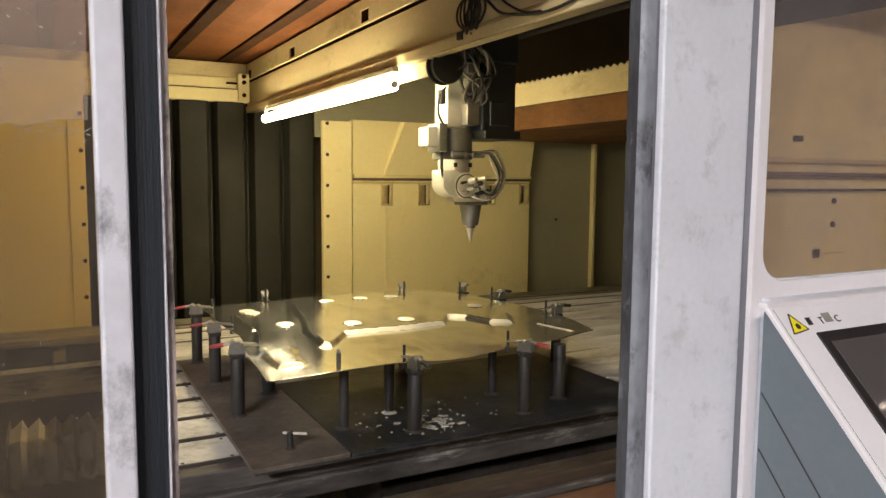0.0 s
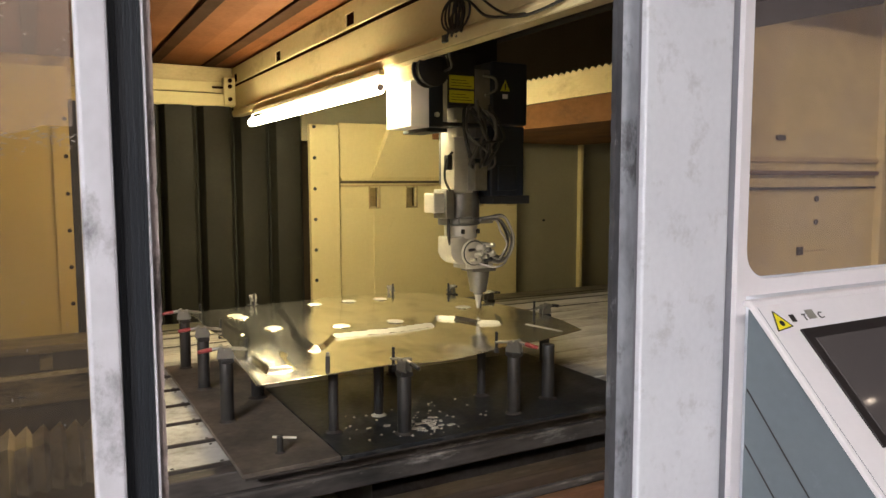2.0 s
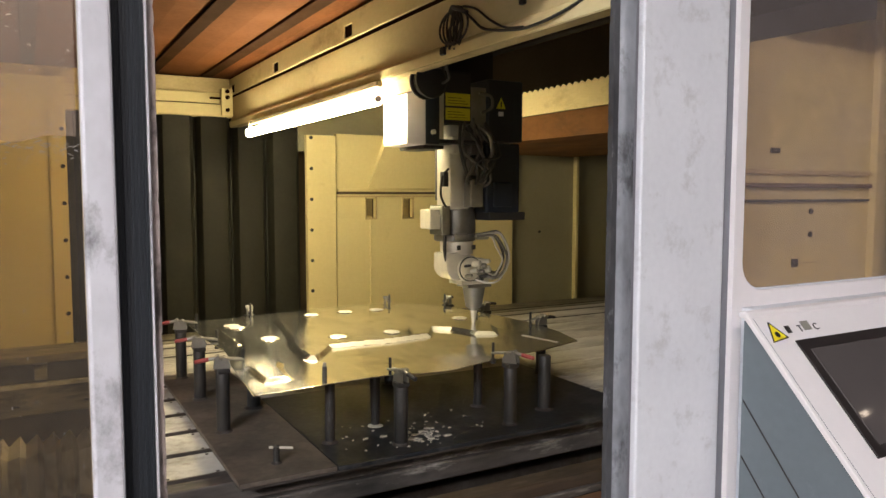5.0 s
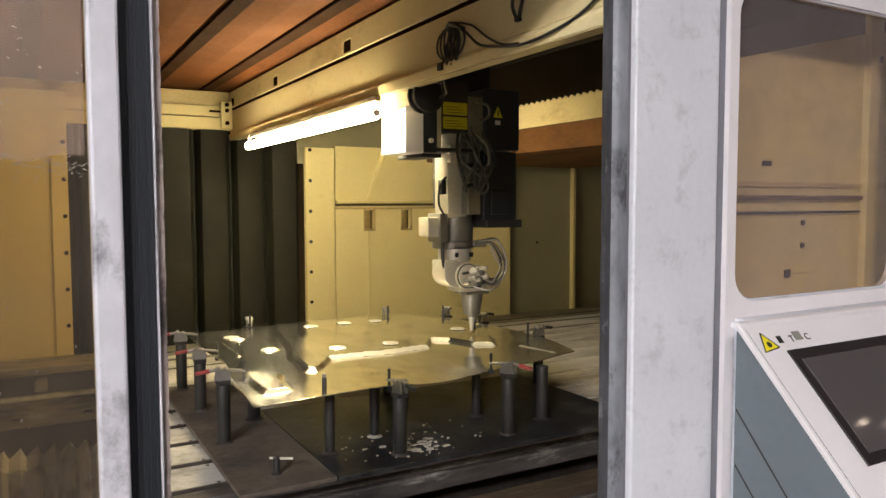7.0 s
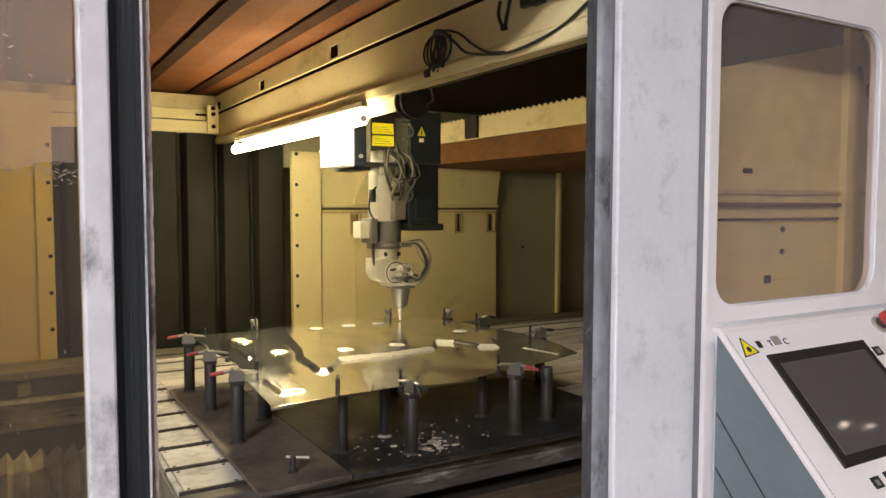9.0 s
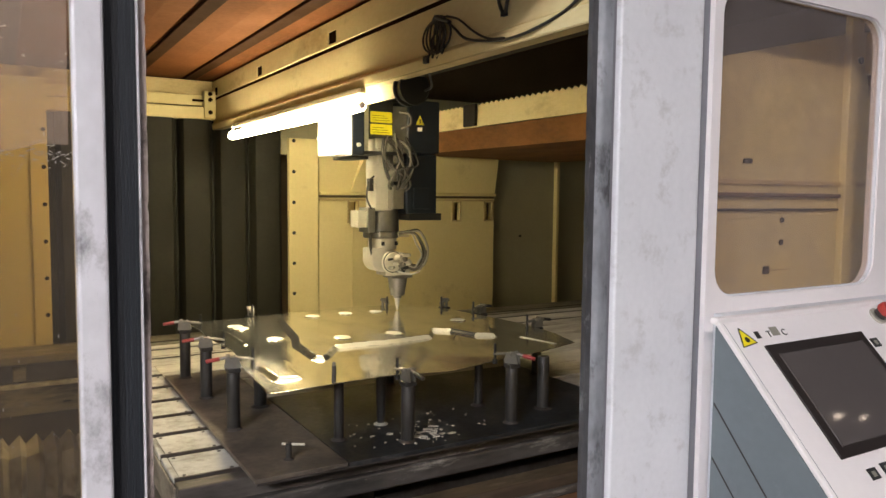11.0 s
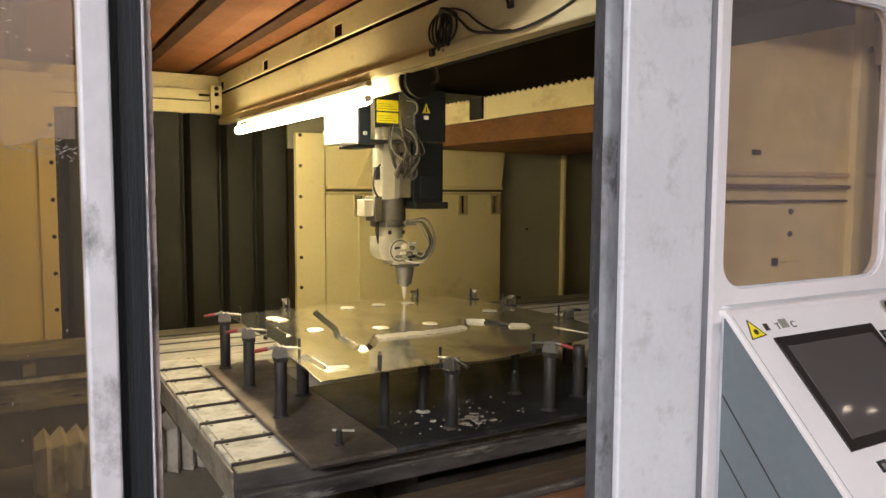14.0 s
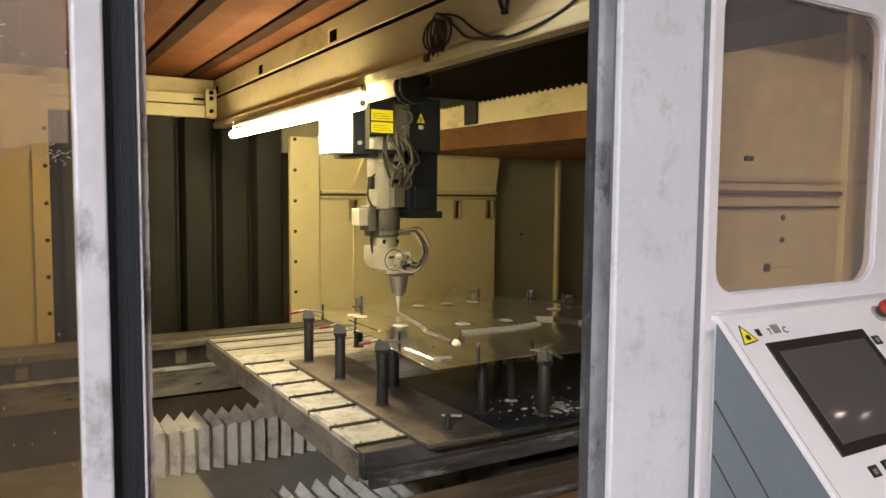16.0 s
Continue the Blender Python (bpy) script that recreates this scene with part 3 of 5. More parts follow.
# ---- front of the machine ----
door = thing("sliding_door", (-0.5, 0.96, 0.0), "white framed sliding door with a dirty clear pane", "door")
part("stile", box(0.050, 0.0855, 0.945, 0.985, 0, 2.06, 0.004), WHITE_GRIMY, door, "scuffed white frame stile")
part("pane", box(-1.2, 0.050, 0.962, 0.967, 0.25, 2.01), PANE, door, "dirty scratched clear pane").visible_shadow = False
rs = random.Random(21)
scr = bmesh.new()
for k in range(190):
    if k >= 150:
        if k < 170:
            x, z = 0.049 - abs(rs.gauss(0, 0.030)), 1.577 + rs.gauss(0, 0.009)
        elif k < 180:
            x, z = rs.gauss(-0.028, 0.022), 1.560 + rs.gauss(0, 0.003)
        else:
            x, z = rs.gauss(-0.006, 0.020), rs.choice((1.628, 1.70, 1.65)) + rs.gauss(0, 0.022)
        w, h = rs.uniform(0.0006, 0.007), rs.uniform(0.0003, 0.0014)
    elif k < 70:
        x, z, w, h = rs.uniform(-0.16, 0.045), 1.578 + rs.gauss(0, 0.005), rs.uniform(0.002, 0.012), rs.uniform(0.0004, 0.0012)
    elif k < 115:
        x, z, w, h = rs.uniform(-0.16, 0.045), 1.56 + abs(rs.gauss(0, 0.07)), rs.uniform(0.0004, 0.003), rs.uniform(0.0004, 0.003)
    else:
        x, z, w, h = rs.uniform(-0.16, 0.045), rs.uniform(1.1, 1.66), rs.uniform(0.0004, 0.002), rs.uniform(0.0006, 0.004)
    lean = rs.uniform(-0.6, 0.6) * w
    prism([(x, z), (x + w, z + lean), (x + w * 0.8, z + lean + h), (x + w * 0.1, z + h)], "y", 0.9608, 0.9618, 0, scr)
film = []
for k in range(41):
    x = -1.195 + 1.24 * k / 40
    film.append((x, 1.585 + 0.018 * noise.noise((x * 14, 0.4, 0)) + 0.008 * noise.noise((x * 60, 2.4, 0))))
film += [(0.049, 2.008), (-1.195, 2.008)]
part("scuff_and_reflection", prism(film, "y", 0.9596, 0.9602), HAZE, door, "milky scuffed patch on the pane, tinted like a hall reflection").visible_shadow = False
tagged(part("scratches", scr, SCRATCH, door, "pale scratches on the pane"), kind="stuff")
part("mark", box(-0.083, -0.078, 0.9605, 0.9618, 1.652, 1.664, 0.001), SCRATCH, door)
part("bottom_rail", box(-1.2, 0.050, 0.945, 0.985, 0, 0.25, 0.004), WHITE, door)
part("top_rail", box(-1.2, 0.050, 0.945, 0.985, 2.01, 2.06, 0.004), WHITE, door)
part("far_stile", box(-1.26, -1.2, 0.945, 0.985, 0, 2.06, 0.004), WHITE, door)
seal = bmesh.new()
for k in range(9):
    box(0.0865 + 0.004 * k, 0.0865 + 0.004 * k + 0.0039, 0.9590 + 0.0006 * (k % 2), 0.985, 0, 2.06, 0.0004, seal)
part("rubber_seal", seal, RUBBER, door, "black ribbed rubber seal")
part("inner_stile", box(0.1225, 0.1265, 0.960, 0.985, 0, 2.06, 0.001), WHITE_GRIMY, door)
part("edge_strip", ragged(0.127, 0.1355, 0.966, 0.990, 0.9, 2.06, 1, 8), WORN_EDGE, door, "chipped white edge strip")
structure("wall_front_left", box(-2.58, -1.26, 0.95, 1.0, 0, 2.9), WHITE_CLEAN, "white painted front panel of the machine", "wall")
structure("wall_front_top", box(-1.26, 5.08, 0.955, 1.0, 2.06, 2.9), WHITE_CLEAN, "white painted panel above the door", "wall")

post = thing("door_post", (1.0, 0.98, 0.0), "broad white painted door post with scuffs and a chipped edge", "post")
part("face", box(0.946, 1.165, 0.966, 0.99, 0, 2.06, 0.004), WHITE, post)
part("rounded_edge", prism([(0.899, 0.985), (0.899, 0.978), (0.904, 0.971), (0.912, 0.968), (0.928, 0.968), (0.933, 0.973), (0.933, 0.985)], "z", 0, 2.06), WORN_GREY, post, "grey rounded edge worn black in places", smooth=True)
part("groove", box(0.933, 0.946, 0.980, 0.988, 0, 2.06), GREY_STRIP, post, "grey groove")
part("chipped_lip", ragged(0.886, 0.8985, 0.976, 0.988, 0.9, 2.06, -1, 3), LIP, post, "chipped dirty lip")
part("gap_strip", box(1.165, 1.190, 0.974, 0.99, 0, 2.06), GREY_STRIP, post, "grey joint strip")

win = thing("window_1", (1.6, 0.97, 0.0), "white cabinet front with a round-cornered tinted window", "window", kind="structure")
inner = rounded(1.216, 1.792, 1.330, 1.960, 0.06)
outer = rounded(1.190, 2.9, 0.0, 2.06, 0.002)
part("frame", plate_with_hole(outer, inner, 0.962, 0.990), WHITE_CLEAN, win)
part("pane", prism(rounded(1.212, 1.796, 1.326, 1.964, 0.058), "y", 0.974, 0.978), PANE_TINT, win, "smoky tinted pane").visible_shadow = False
gasket = plate_with_hole(rounded(1.2165, 1.7915, 1.3305, 1.9595, 0.0595), rounded(1.220, 1.788, 1.334, 1.956, 0.056), 0.966, 0.973)
part("gasket", gasket, WHITE, win)
structure("wall_front_right", box(2.9, 5.08, 0.955, 1.0, 0, 2.06), WHITE_CLEAN, "white painted front panel of the machine", "wall")

# inner panel seen through the tinted window
ip = thing("inner_panel", (1.7, 1.15, 0.0), "cream inner side panel with a ledge, seen behind the tinted window", "panel")
# Slanted top edge stands in for the edge of the window frame's shadow.
part("sheet", prism([(1.2, 0.3), (2.6, 0.3), (2.6, 2.09), (1.9, 1.968), (1.2, 1.815)], "y", 1.12, 1.14), CREAM, ip)
part("ledge", box(1.2, 1.885, 1.105, 1.12, 1.538, 1.548, 0.003), RUST, ip, "dark ledge line")
part("lower_ledge", box(1.2, 1.885, 1.112, 1.12, 1.504, 1.510, 0.001), BROWN_RIB, ip)
part("upper_ledge", box(1.2, 2.5, 1.112, 1.12, 1.568, 1.580, 0.002), CREAM_DIRTY, ip)
part("upright", box(1.89, 1.945, 1.100, 1.12, 0.3, 2.05, 0.003), CREAM, ip)
part("label_plate", box(1.588, 1.612, 1.117, 1.12, 1.347, 1.367, 0.001), BROWN_RIB, ip, "small dark plate")
part("label_line", box(1.62, 1.70, 1.119, 1.12, 1.354, 1.357), CREAM_DIRTY, ip)
for z in (1.425, 1.481):
    part("bolt", cyl((1.655, 1.116, z), (1.655, 1.122, z), 0.007, seg=10), BROWN_RIB, ip)
part("catch", box(1.497, 1.528, 1.114, 1.12, 1.618, 1.630, 0.002), BROWN_RIB, ip, "small dark catch")
for x, z in ((1.93, 1.90), (2.03, 1.915)):
    part("bolt", cyl((x, 1.095, z), (x, 1.102, z), 0.009, seg=10), BROWN_RIB, ip)

# control console, its panel sloped towards the operator
K = 0.938


def on_panel(x, z, out=0.0):
    """A place on the sloped panel at height z, lifted from it by out."""
    nx = Vector((0, -1, K)).normalized()
    return Vector((x, 0.869 - (1.309 - z) * K, z)) + nx * out


def panel_block(x0, x1, z0, z1, low, high, bevel=0.0):
    """A block that lies on the sloped panel."""
    c = on_panel((x0 + x1) / 2, (z0 + z1) / 2, (low + high) / 2)
    q = bmesh.new()
    tall = abs(z1 - z0) * math.hypot(1, K)
    bmesh.ops.create_cube(q, size=1, matrix=Matrix.Translation(c) @ Matrix.Rotation(-math.atan(K), 4, "X") @ Matrix.Diagonal((abs(x1 - x0), high - low, tall, 1)))
    if bevel:
        bmesh.ops.bevel(q, geom=q.edges[:], offset=bevel, segments=2, affect="EDGES", profile=0.5)
    return q


con = thing("control_console", (1.5, 0.75, 0.0), "white and blue-grey control console with a sloped panel", "console")
yz = lambda z: 0.869 - (1.309 - z) * K
side = [(0.872, 0.0), (0.872, 1.300), (0.8715, 1.300), (yz(0.86), 0.858), (0.50, 0.75), (0.50, 0.0)]
part("body", prism(side, "x", 1.118, 2.2), BLUE_GREY, con, "blue-grey console body")
part("side_panel", prism([(0.872, 0.3), (0.872, 1.296), (0.868, 1.296), (yz(0.87) + 0.012, 0.87), (0.52, 0.76), (0.52, 0.3)], "x", 1.112, 1.118, 0.001), BLUE_GREY, con)
for off in (0.158, 0.262):
    g = bmesh.new()
    a, b = Vector((1.1105, 0.868, 1.309 - off)), Vector((1.1105, 0.868 - 0.30 * K * 0.9, 1.309 - off - 0.30))
    cyl(a, b, 0.0014, seg=6, bm=g)
    part("side_groove", g, SCREEN_FRAME, con)
part("front_panel", panel_block(1.110, 2.2, 0.86, 1.306, -0.007, 0.0, 0.002), WHITE_CLEAN, con, "white sloped front panel")
part("panel_rim", panel_block(1.108, 1.118, 0.86, 1.310, -0.007, 0.003, 0.002), WHITE_CLEAN, con)
part("panel_seam", panel_block(1.1205, 1.1215, 0.87, 1.300, 0.0, 0.0006), GREY_STRIP, con, "thin grey seam")
part("mounting_frame", box(1.215, 2.2, 0.873, 0.961, 0.0, 1.300, 0.003), WHITE, con, "white mounting frame")
part("top_strip", box(1.106, 1.66, 0.862, 0.880, 1.300, 1.312, 0.003), WHITE_CLEAN, con)
part("screen_frame", panel_block(1.186, 1.500, 1.092, 1.259, 0.001, 0.005, 0.001), SCREEN_FRAME, con, "dark screen bezel")
part("screen", panel_block(1.206, 1.480, 1.106, 1.243, 0.003, 0.0065, 0.001), SCREEN, con, "dark reflective screen")
tri = bmesh.new()
for s, o in ((1.0, 0.0012),):
    low = [tri.verts.new(on_panel(x, z, 0.0006)) for x, z in ((1.150, 1.291), (1.133, 1.262), (1.176, 1.266))]
    top = [tri.verts.new(on_panel(x, z, o)) for x, z in ((1.150, 1.291), (1.133, 1.262), (1.176, 1.266))]
    tri.faces.new(top)
    tri.faces.new(low[::-1])
    for i in range(3):
        tri.faces.new((low[i], low[(i + 1) % 3], top[(i + 1) % 3], top[i]))
sign = part("warning_triangle", tri, YELLOW, con, "yellow warning triangle")
blk = bmesh.new()
cyl(on_panel(1.154, 1.272, 0.001), on_panel(1.154, 1.272, 0.002), 0.0058, seg=12, bm=blk)
part("symbol", blk, BLACK, con, "black laser symbol")
for a, b in (((1.150, 1.291), (1.133, 1.262)), ((1.133, 1.262), (1.176, 1.266)), ((1.176, 1.266), (1.150, 1.291))):
    part("sign_border", cyl(on_panel(*a, 0.001), on_panel(*b, 0.001), 0.0012, seg=6), BLACK, con)
part("mark_block", panel_block(1.185, 1.197, 1.272, 1.283, 0.0, 0.0012), SCREEN_FRAME, con, "small dark mark")
for ch, x in (("T", 1.218), ("C", 1.262)):
    cu = bpy.data.curves.new("letter", "FONT")
    cu.body, cu.size, cu.extrude = ch, 0.020, 0.0006
    lo = new("letter", cu)
    dg = bpy.context.evaluated_depsgraph_get()
    me = bpy.data.meshes.new_from_object(lo.evaluated_get(dg))
    bpy.data.objects.remove(lo)
    q = bmesh.new()
    q.from_mesh(me)
    bpy.data.meshes.remove(me)
    tilt = Matrix.Rotation(math.pi / 2 - math.atan(K), 4, "X")
    bmesh.ops.transform(q, matrix=Matrix.Translation(on_panel(x, 1.2715, 0.001)) @ tilt, verts=q.verts)
    part("letter", q, SCREEN_FRAME, con, "dark printed letter")
part("name_bar", panel_block(1.234, 1.256, 1.273, 1.287, 0.0, 0.0008), TRAY, con, "pale grey printed bar")
es = on_panel(1.600, 1.281)
nrm = Vector((0, -1, K)).normalized()
part("button_collar", cyl(es, es + nrm * 0.004, 0.0195, seg=28), SLAT, con, "pale worn collar")
part("button_base", cyl(es + nrm * 0.008, es + nrm * 0.018, 0.0135, seg=24), SCREEN_FRAME, con)
part("stop_button", cyl(es + nrm * 0.018, es + nrm * 0.036, 0.0185, 0.0165, 28, 0.005), STOP_RED, con, "red mushroom stop button", smooth=True)
for x, z in ((1.525, 1.238), (1.243, 1.066), (1.285, 1.068), (1.327, 1.069), (1.369, 1.07), (1.411, 1.07)):
    key = part("key", panel_block(x - 0.012, x + 0.012, z - 0.0075, z + 0.0075, 0.0, 0.003, 0.001), BLACK, con, "small black key")
    part("key_mark", panel_block(x - 0.006, x + 0.004, z - 0.004, z + 0.003, 0.003, 0.0036), TRAY, key)

# ---- the moving table and what stands on it; plan coordinates are those of its first position ----
CARRIED = []
X0 = 0.226
table = thing("work_table", (X0 + 1.6, 2.56, 0.3), "heavy steel work table with pale slotted top plates", "table")
CARRIED.append(table)
part("bed", box(X0, X0 + 3.3, 1.74, 3.43, 0.765, 0.838, 0.004), STEEL, table, "dark steel bed")
part("end_plate", box(X0 - 0.006, X0 + 0.0, 1.72, 3.43, 0.765, 0.846, 0.002), STEEL_END, table, "scuffed worn end plate")
part("front_step", box(X0 + 0.0, X0 + 3.3, 1.690, 1.742, 0.776, 0.852, 0.004), SCUFFED, table)
part("front_lower_step", box(X0 + 0.01, X0 + 3.3, 1.664, 1.690, 0.758, 0.806, 0.006), SCUFFED, table)
part("underframe", box(X0 + 0.55, X0 + 3.2, 1.80, 3.3, 0.56, 0.765), STEEL, table)
for k in range(10):
    y = 1.752 + 0.1795 * k
    w = 0.170 if k < 9 else 0.05
    part("slat", box(X0 + (0.166 if k < 7 else 0.004), X0 + 3.3, y, y + w, 0.838, 0.850, 0.002), SLAT, table)
    if k > 6:
        part("slat_step", box(X0 + 0.004, X0 + 3.3, y + 0.118, y + 0.130, 0.850, 0.8535, 0.001), STEEL, table)
        continue
    tile = part("tile", box(X0 + 0.018, X0 + 0.164, y + 0.008, y + w - 0.002, 0.838, 0.852, 0.003), TILE, table, "pale scuffed end tile")
    part("rim", box(X0 + 0.004, X0 + 0.166, y, y + 0.007, 0.838, 0.856, 0.001), STEEL, tile)
    part("side_rim", box(X0 + 0.002, X0 + 0.016, y + 0.01, y + w - 0.004, 0.838, 0.854, 0.003), TILE, tile)
    for a in (0.03, 0.145):
        for b in (0.022, w - 0.018):
            part("screw", cyl((X0 + a, y + b, 0.850), (X0 + a, y + b, 0.8535), 0.0045, seg=8), STEEL, tile)

base = thing("base_plate", (0.9, 2.2, 0.851), "brown steel base plate lying on the table", "plate")
CARRIED.append(base)
part("left_plate", box(0.385, 0.62, 1.622, 2.745, 0.856, 0.868, 0.002), STEEL_BASE, base)
part("main_plate", box(0.623, 1.63, 1.622, 2.30, 0.854, 0.866, 0.002), BASE_DARK, base, "blue-black steel plate")
part("front_edge", box(0.39, 1.63, 1.6225, 1.70, 0.8505, 0.856), STEEL, base)


# formed sheet: a pressed steel blank with beads and bosses
OUTLINE = [(0.438, 1.688), (0.464, 2.02), (0.485, 2.14), (0.492, 2.22), (0.482, 2.33), (0.474, 2.46), (0.482, 2.62), (0.478, 2.79), (0.74, 2.83), (1.04, 2.86), (1.26, 2.84), (1.44, 2.77),
           (1.53, 2.62), (1.56, 2.42), (1.59, 2.2), (1.57, 1.98), (1.52, 1.82), (1.33, 1.755), (1.17, 1.735), (1.0, 1.725), (0.80, 1.728), (0.62, 1.712)]
BOSSES = [(0.913, 2.641), (1.051, 2.647), (1.180, 2.640), (1.380, 2.332), (0.658, 2.315), (0.609, 2.623), (0.845, 2.190), (1.034, 2.190), (0.615, 2.568)]
BEADS = [
    (0.005, [(1.425, 1.99), (1.445, 1.83)]),
    (0.002, [(1.34, 2.62), (1.40, 2.47)]),
]
# raised fields of the pressing: corner points, height, breadth of the sloped wall
FIELDS = [
    ([(0.768, 2.64), (0.730, 2.43), (0.704, 2.277), (0.668, 2.165), (0.664, 2.08), (0.658, 1.975), (0.690, 1.946), (0.724, 1.985), (0.786, 2.079), (0.86, 2.088), (0.983, 2.094), (1.145, 2.112), (1.215, 2.215),
      (1.256, 2.182), (1.283, 2.074), (1.352, 2.024), (1.43, 2.16), (1.46, 2.40), (1.36, 2.58), (1.20, 2.70), (0.93, 2.74), (0.80, 2.71)], 0.012, 0.019),
    ([(0.486, 1.97), (0.487, 1.786), (0.565, 1.789), (0.571, 1.85), (0.577, 1.918), (0.596, 1.964), (0.590, 2.0), (0.53, 2.01)], 0.009, 0.014),
    ([(0.538, 2.53), (0.538, 2.262), (0.556, 2.262), (0.558, 2.53)], 0.005, 0.008),
]


def field_height(px, py):
    """Height of the raised fields at a place of the sheet: full inside, sloped along the walls."""
    total = 0.0
    for pts, tall, wall in FIELDS:
        if not (min(p[0] for p in pts) < px < max(p[0] for p in pts) and min(p[1] for p in pts) < py < max(p[1] for p in pts)):
            continue
        hit, near = False, 9.0
        for (ax, ay), (bx, by) in zip(pts, pts[1:] + pts[:1]):
            if (ay > py) != (by > py) and px < (bx - ax) * (py - ay) / (by - ay) + ax:
                hit = not hit
            ux, uy = bx - ax, by - ay
            k = min(1, max(0, ((px - ax) * ux + (py - ay) * uy) / (ux * ux + uy * uy)))
            near = min(near, math.hypot(px - ax - k * ux, py - ay - k * uy))
        if hit:
            k = min(1, near / wall)
            total += tall * (0.75 * k + 0.25 * k * k * (3 - 2 * k))
    return total


def inside(px, py):
    hit = False
    for (ax, ay), (bx, by) in zip(OUTLINE, OUTLINE[1:] + OUTLINE[:1]):
        if (ay > py) != (by > py) and px < (bx - ax) * (py - ay) / (by - ay) + ax:
            hit = not hit
    return hit


def pressed(px, py):
    """Height of the pressed marks, 0 to 1, at a place of the sheet."""
    best = 0.0
    for bx, by in BOSSES:
        d = math.hypot(px - bx, (py - by) * 0.9)
        best = max(best, min(1, max(0, (0.032 - d) / 0.009)))
    return best


def sheet_height(px, py):
    wave = -0.013 * math.exp(-((px - 0.98) / 0.13) ** 2) * max(0, 1 - (py - 1.7) / 0.5) + 0.004 * math.sin(px * 5.2 + 1) * math.cos(py * 4.1)
    wave += 0.0012 * noise.noise((px * 9, py * 9, 0.3))
    return 1.049 + wave


def formed_sheet():
    t = thing("formed_sheet", (1.0, 2.25, 1.04), "large thin pressed steel sheet with bright beads, held on posts", "sheet metal")
    step = 0.0036
    verts, index, faces, bright = [], {}, [], []
    nx, ny = int(1.2 / step), int(1.22 / step)
    edge = [(Vector(a), Vector(b)) for a, b in zip(OUTLINE, OUTLINE[1:] + OUTLINE[:1])]

    def nearest(p):
        best = None
        for a, b in edge:
            s = min(1, max(0, (p - a).dot(b - a) / (b - a).length_squared))
            c = a + (b - a) * s
            if best is None or (c - p).length < (best - p).length:
                best = c
        return best

    cells = [[inside(0.42 + (i + 0.5) * step, 1.66 + (j + 0.5) * step) for j in range(ny)] for i in range(nx)]
    rim = set()
    for i in range(nx):
        for j in range(ny):
            if cells[i][j]:
                for a, b in ((i, j), (i + 1, j), (i + 1, j + 1), (i, j + 1)):
                    index.setdefault((a, b), len(index))
    for (i, j) in index:
        around = [(i - a, j - b) for a in (0, 1) for b in (0, 1)]
        if not all(0 <= a < nx and 0 <= b < ny and cells[a][b] for a, b in around):
            rim.add((i, j))
    for (i, j) in index:
        p = Vector((0.42 + i * step, 1.66 + j * step))
        if (i, j) in rim:
            p = nearest(p)
        h = pressed(p.x, p.y)
        verts.append((p.x - 1.0, p.y - 2.25, sheet_height(p.x, p.y) + field_height(p.x, p.y) + 0.004 * h * h * (3 - 2 * h) - 1.04))
        # Only slopes facing the front take the rougher steel, as if catching the lamp.
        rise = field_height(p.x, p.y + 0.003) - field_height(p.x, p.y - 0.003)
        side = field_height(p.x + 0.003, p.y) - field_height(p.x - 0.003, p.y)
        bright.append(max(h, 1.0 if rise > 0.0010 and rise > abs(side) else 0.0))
    flat = []
    for i in range(nx):
        for j in range(ny):
            if cells[i][j]:
                f = [index[c] for c in ((i, j), (i + 1, j), (i + 1, j + 1), (i, j + 1))]
                faces.append(f)
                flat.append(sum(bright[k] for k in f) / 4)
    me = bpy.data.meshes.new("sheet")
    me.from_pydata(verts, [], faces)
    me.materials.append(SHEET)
    me.materials.append(GLINT_STEEL)
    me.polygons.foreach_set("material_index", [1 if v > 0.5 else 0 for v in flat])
    me.polygons.foreach_set("use_smooth", [True] * len(faces))
    me.update()
    ob = new("sheet", me)
    ob.parent = t
    solid = ob.modifiers.new("thickness", "SOLIDIFY")
    solid.thickness, solid.offset = 0.0015, -1
    for w, line in BEADS:
        q = pipe([(x, y, sheet_height(x, y) - 0.0015) for x, y in line], w * 1.3 + 0.002, 10, 2)
        for v in q.verts:
            top = sheet_height(v.co.x, v.co.y)
            v.co.z = top + (v.co.z - top) * 0.35
        part("bead", q, GLINT_STEEL, t, "bright pressed bead", smooth=True)
    return t


CARRIED.append(formed_sheet())

Z_BASE = 0.868


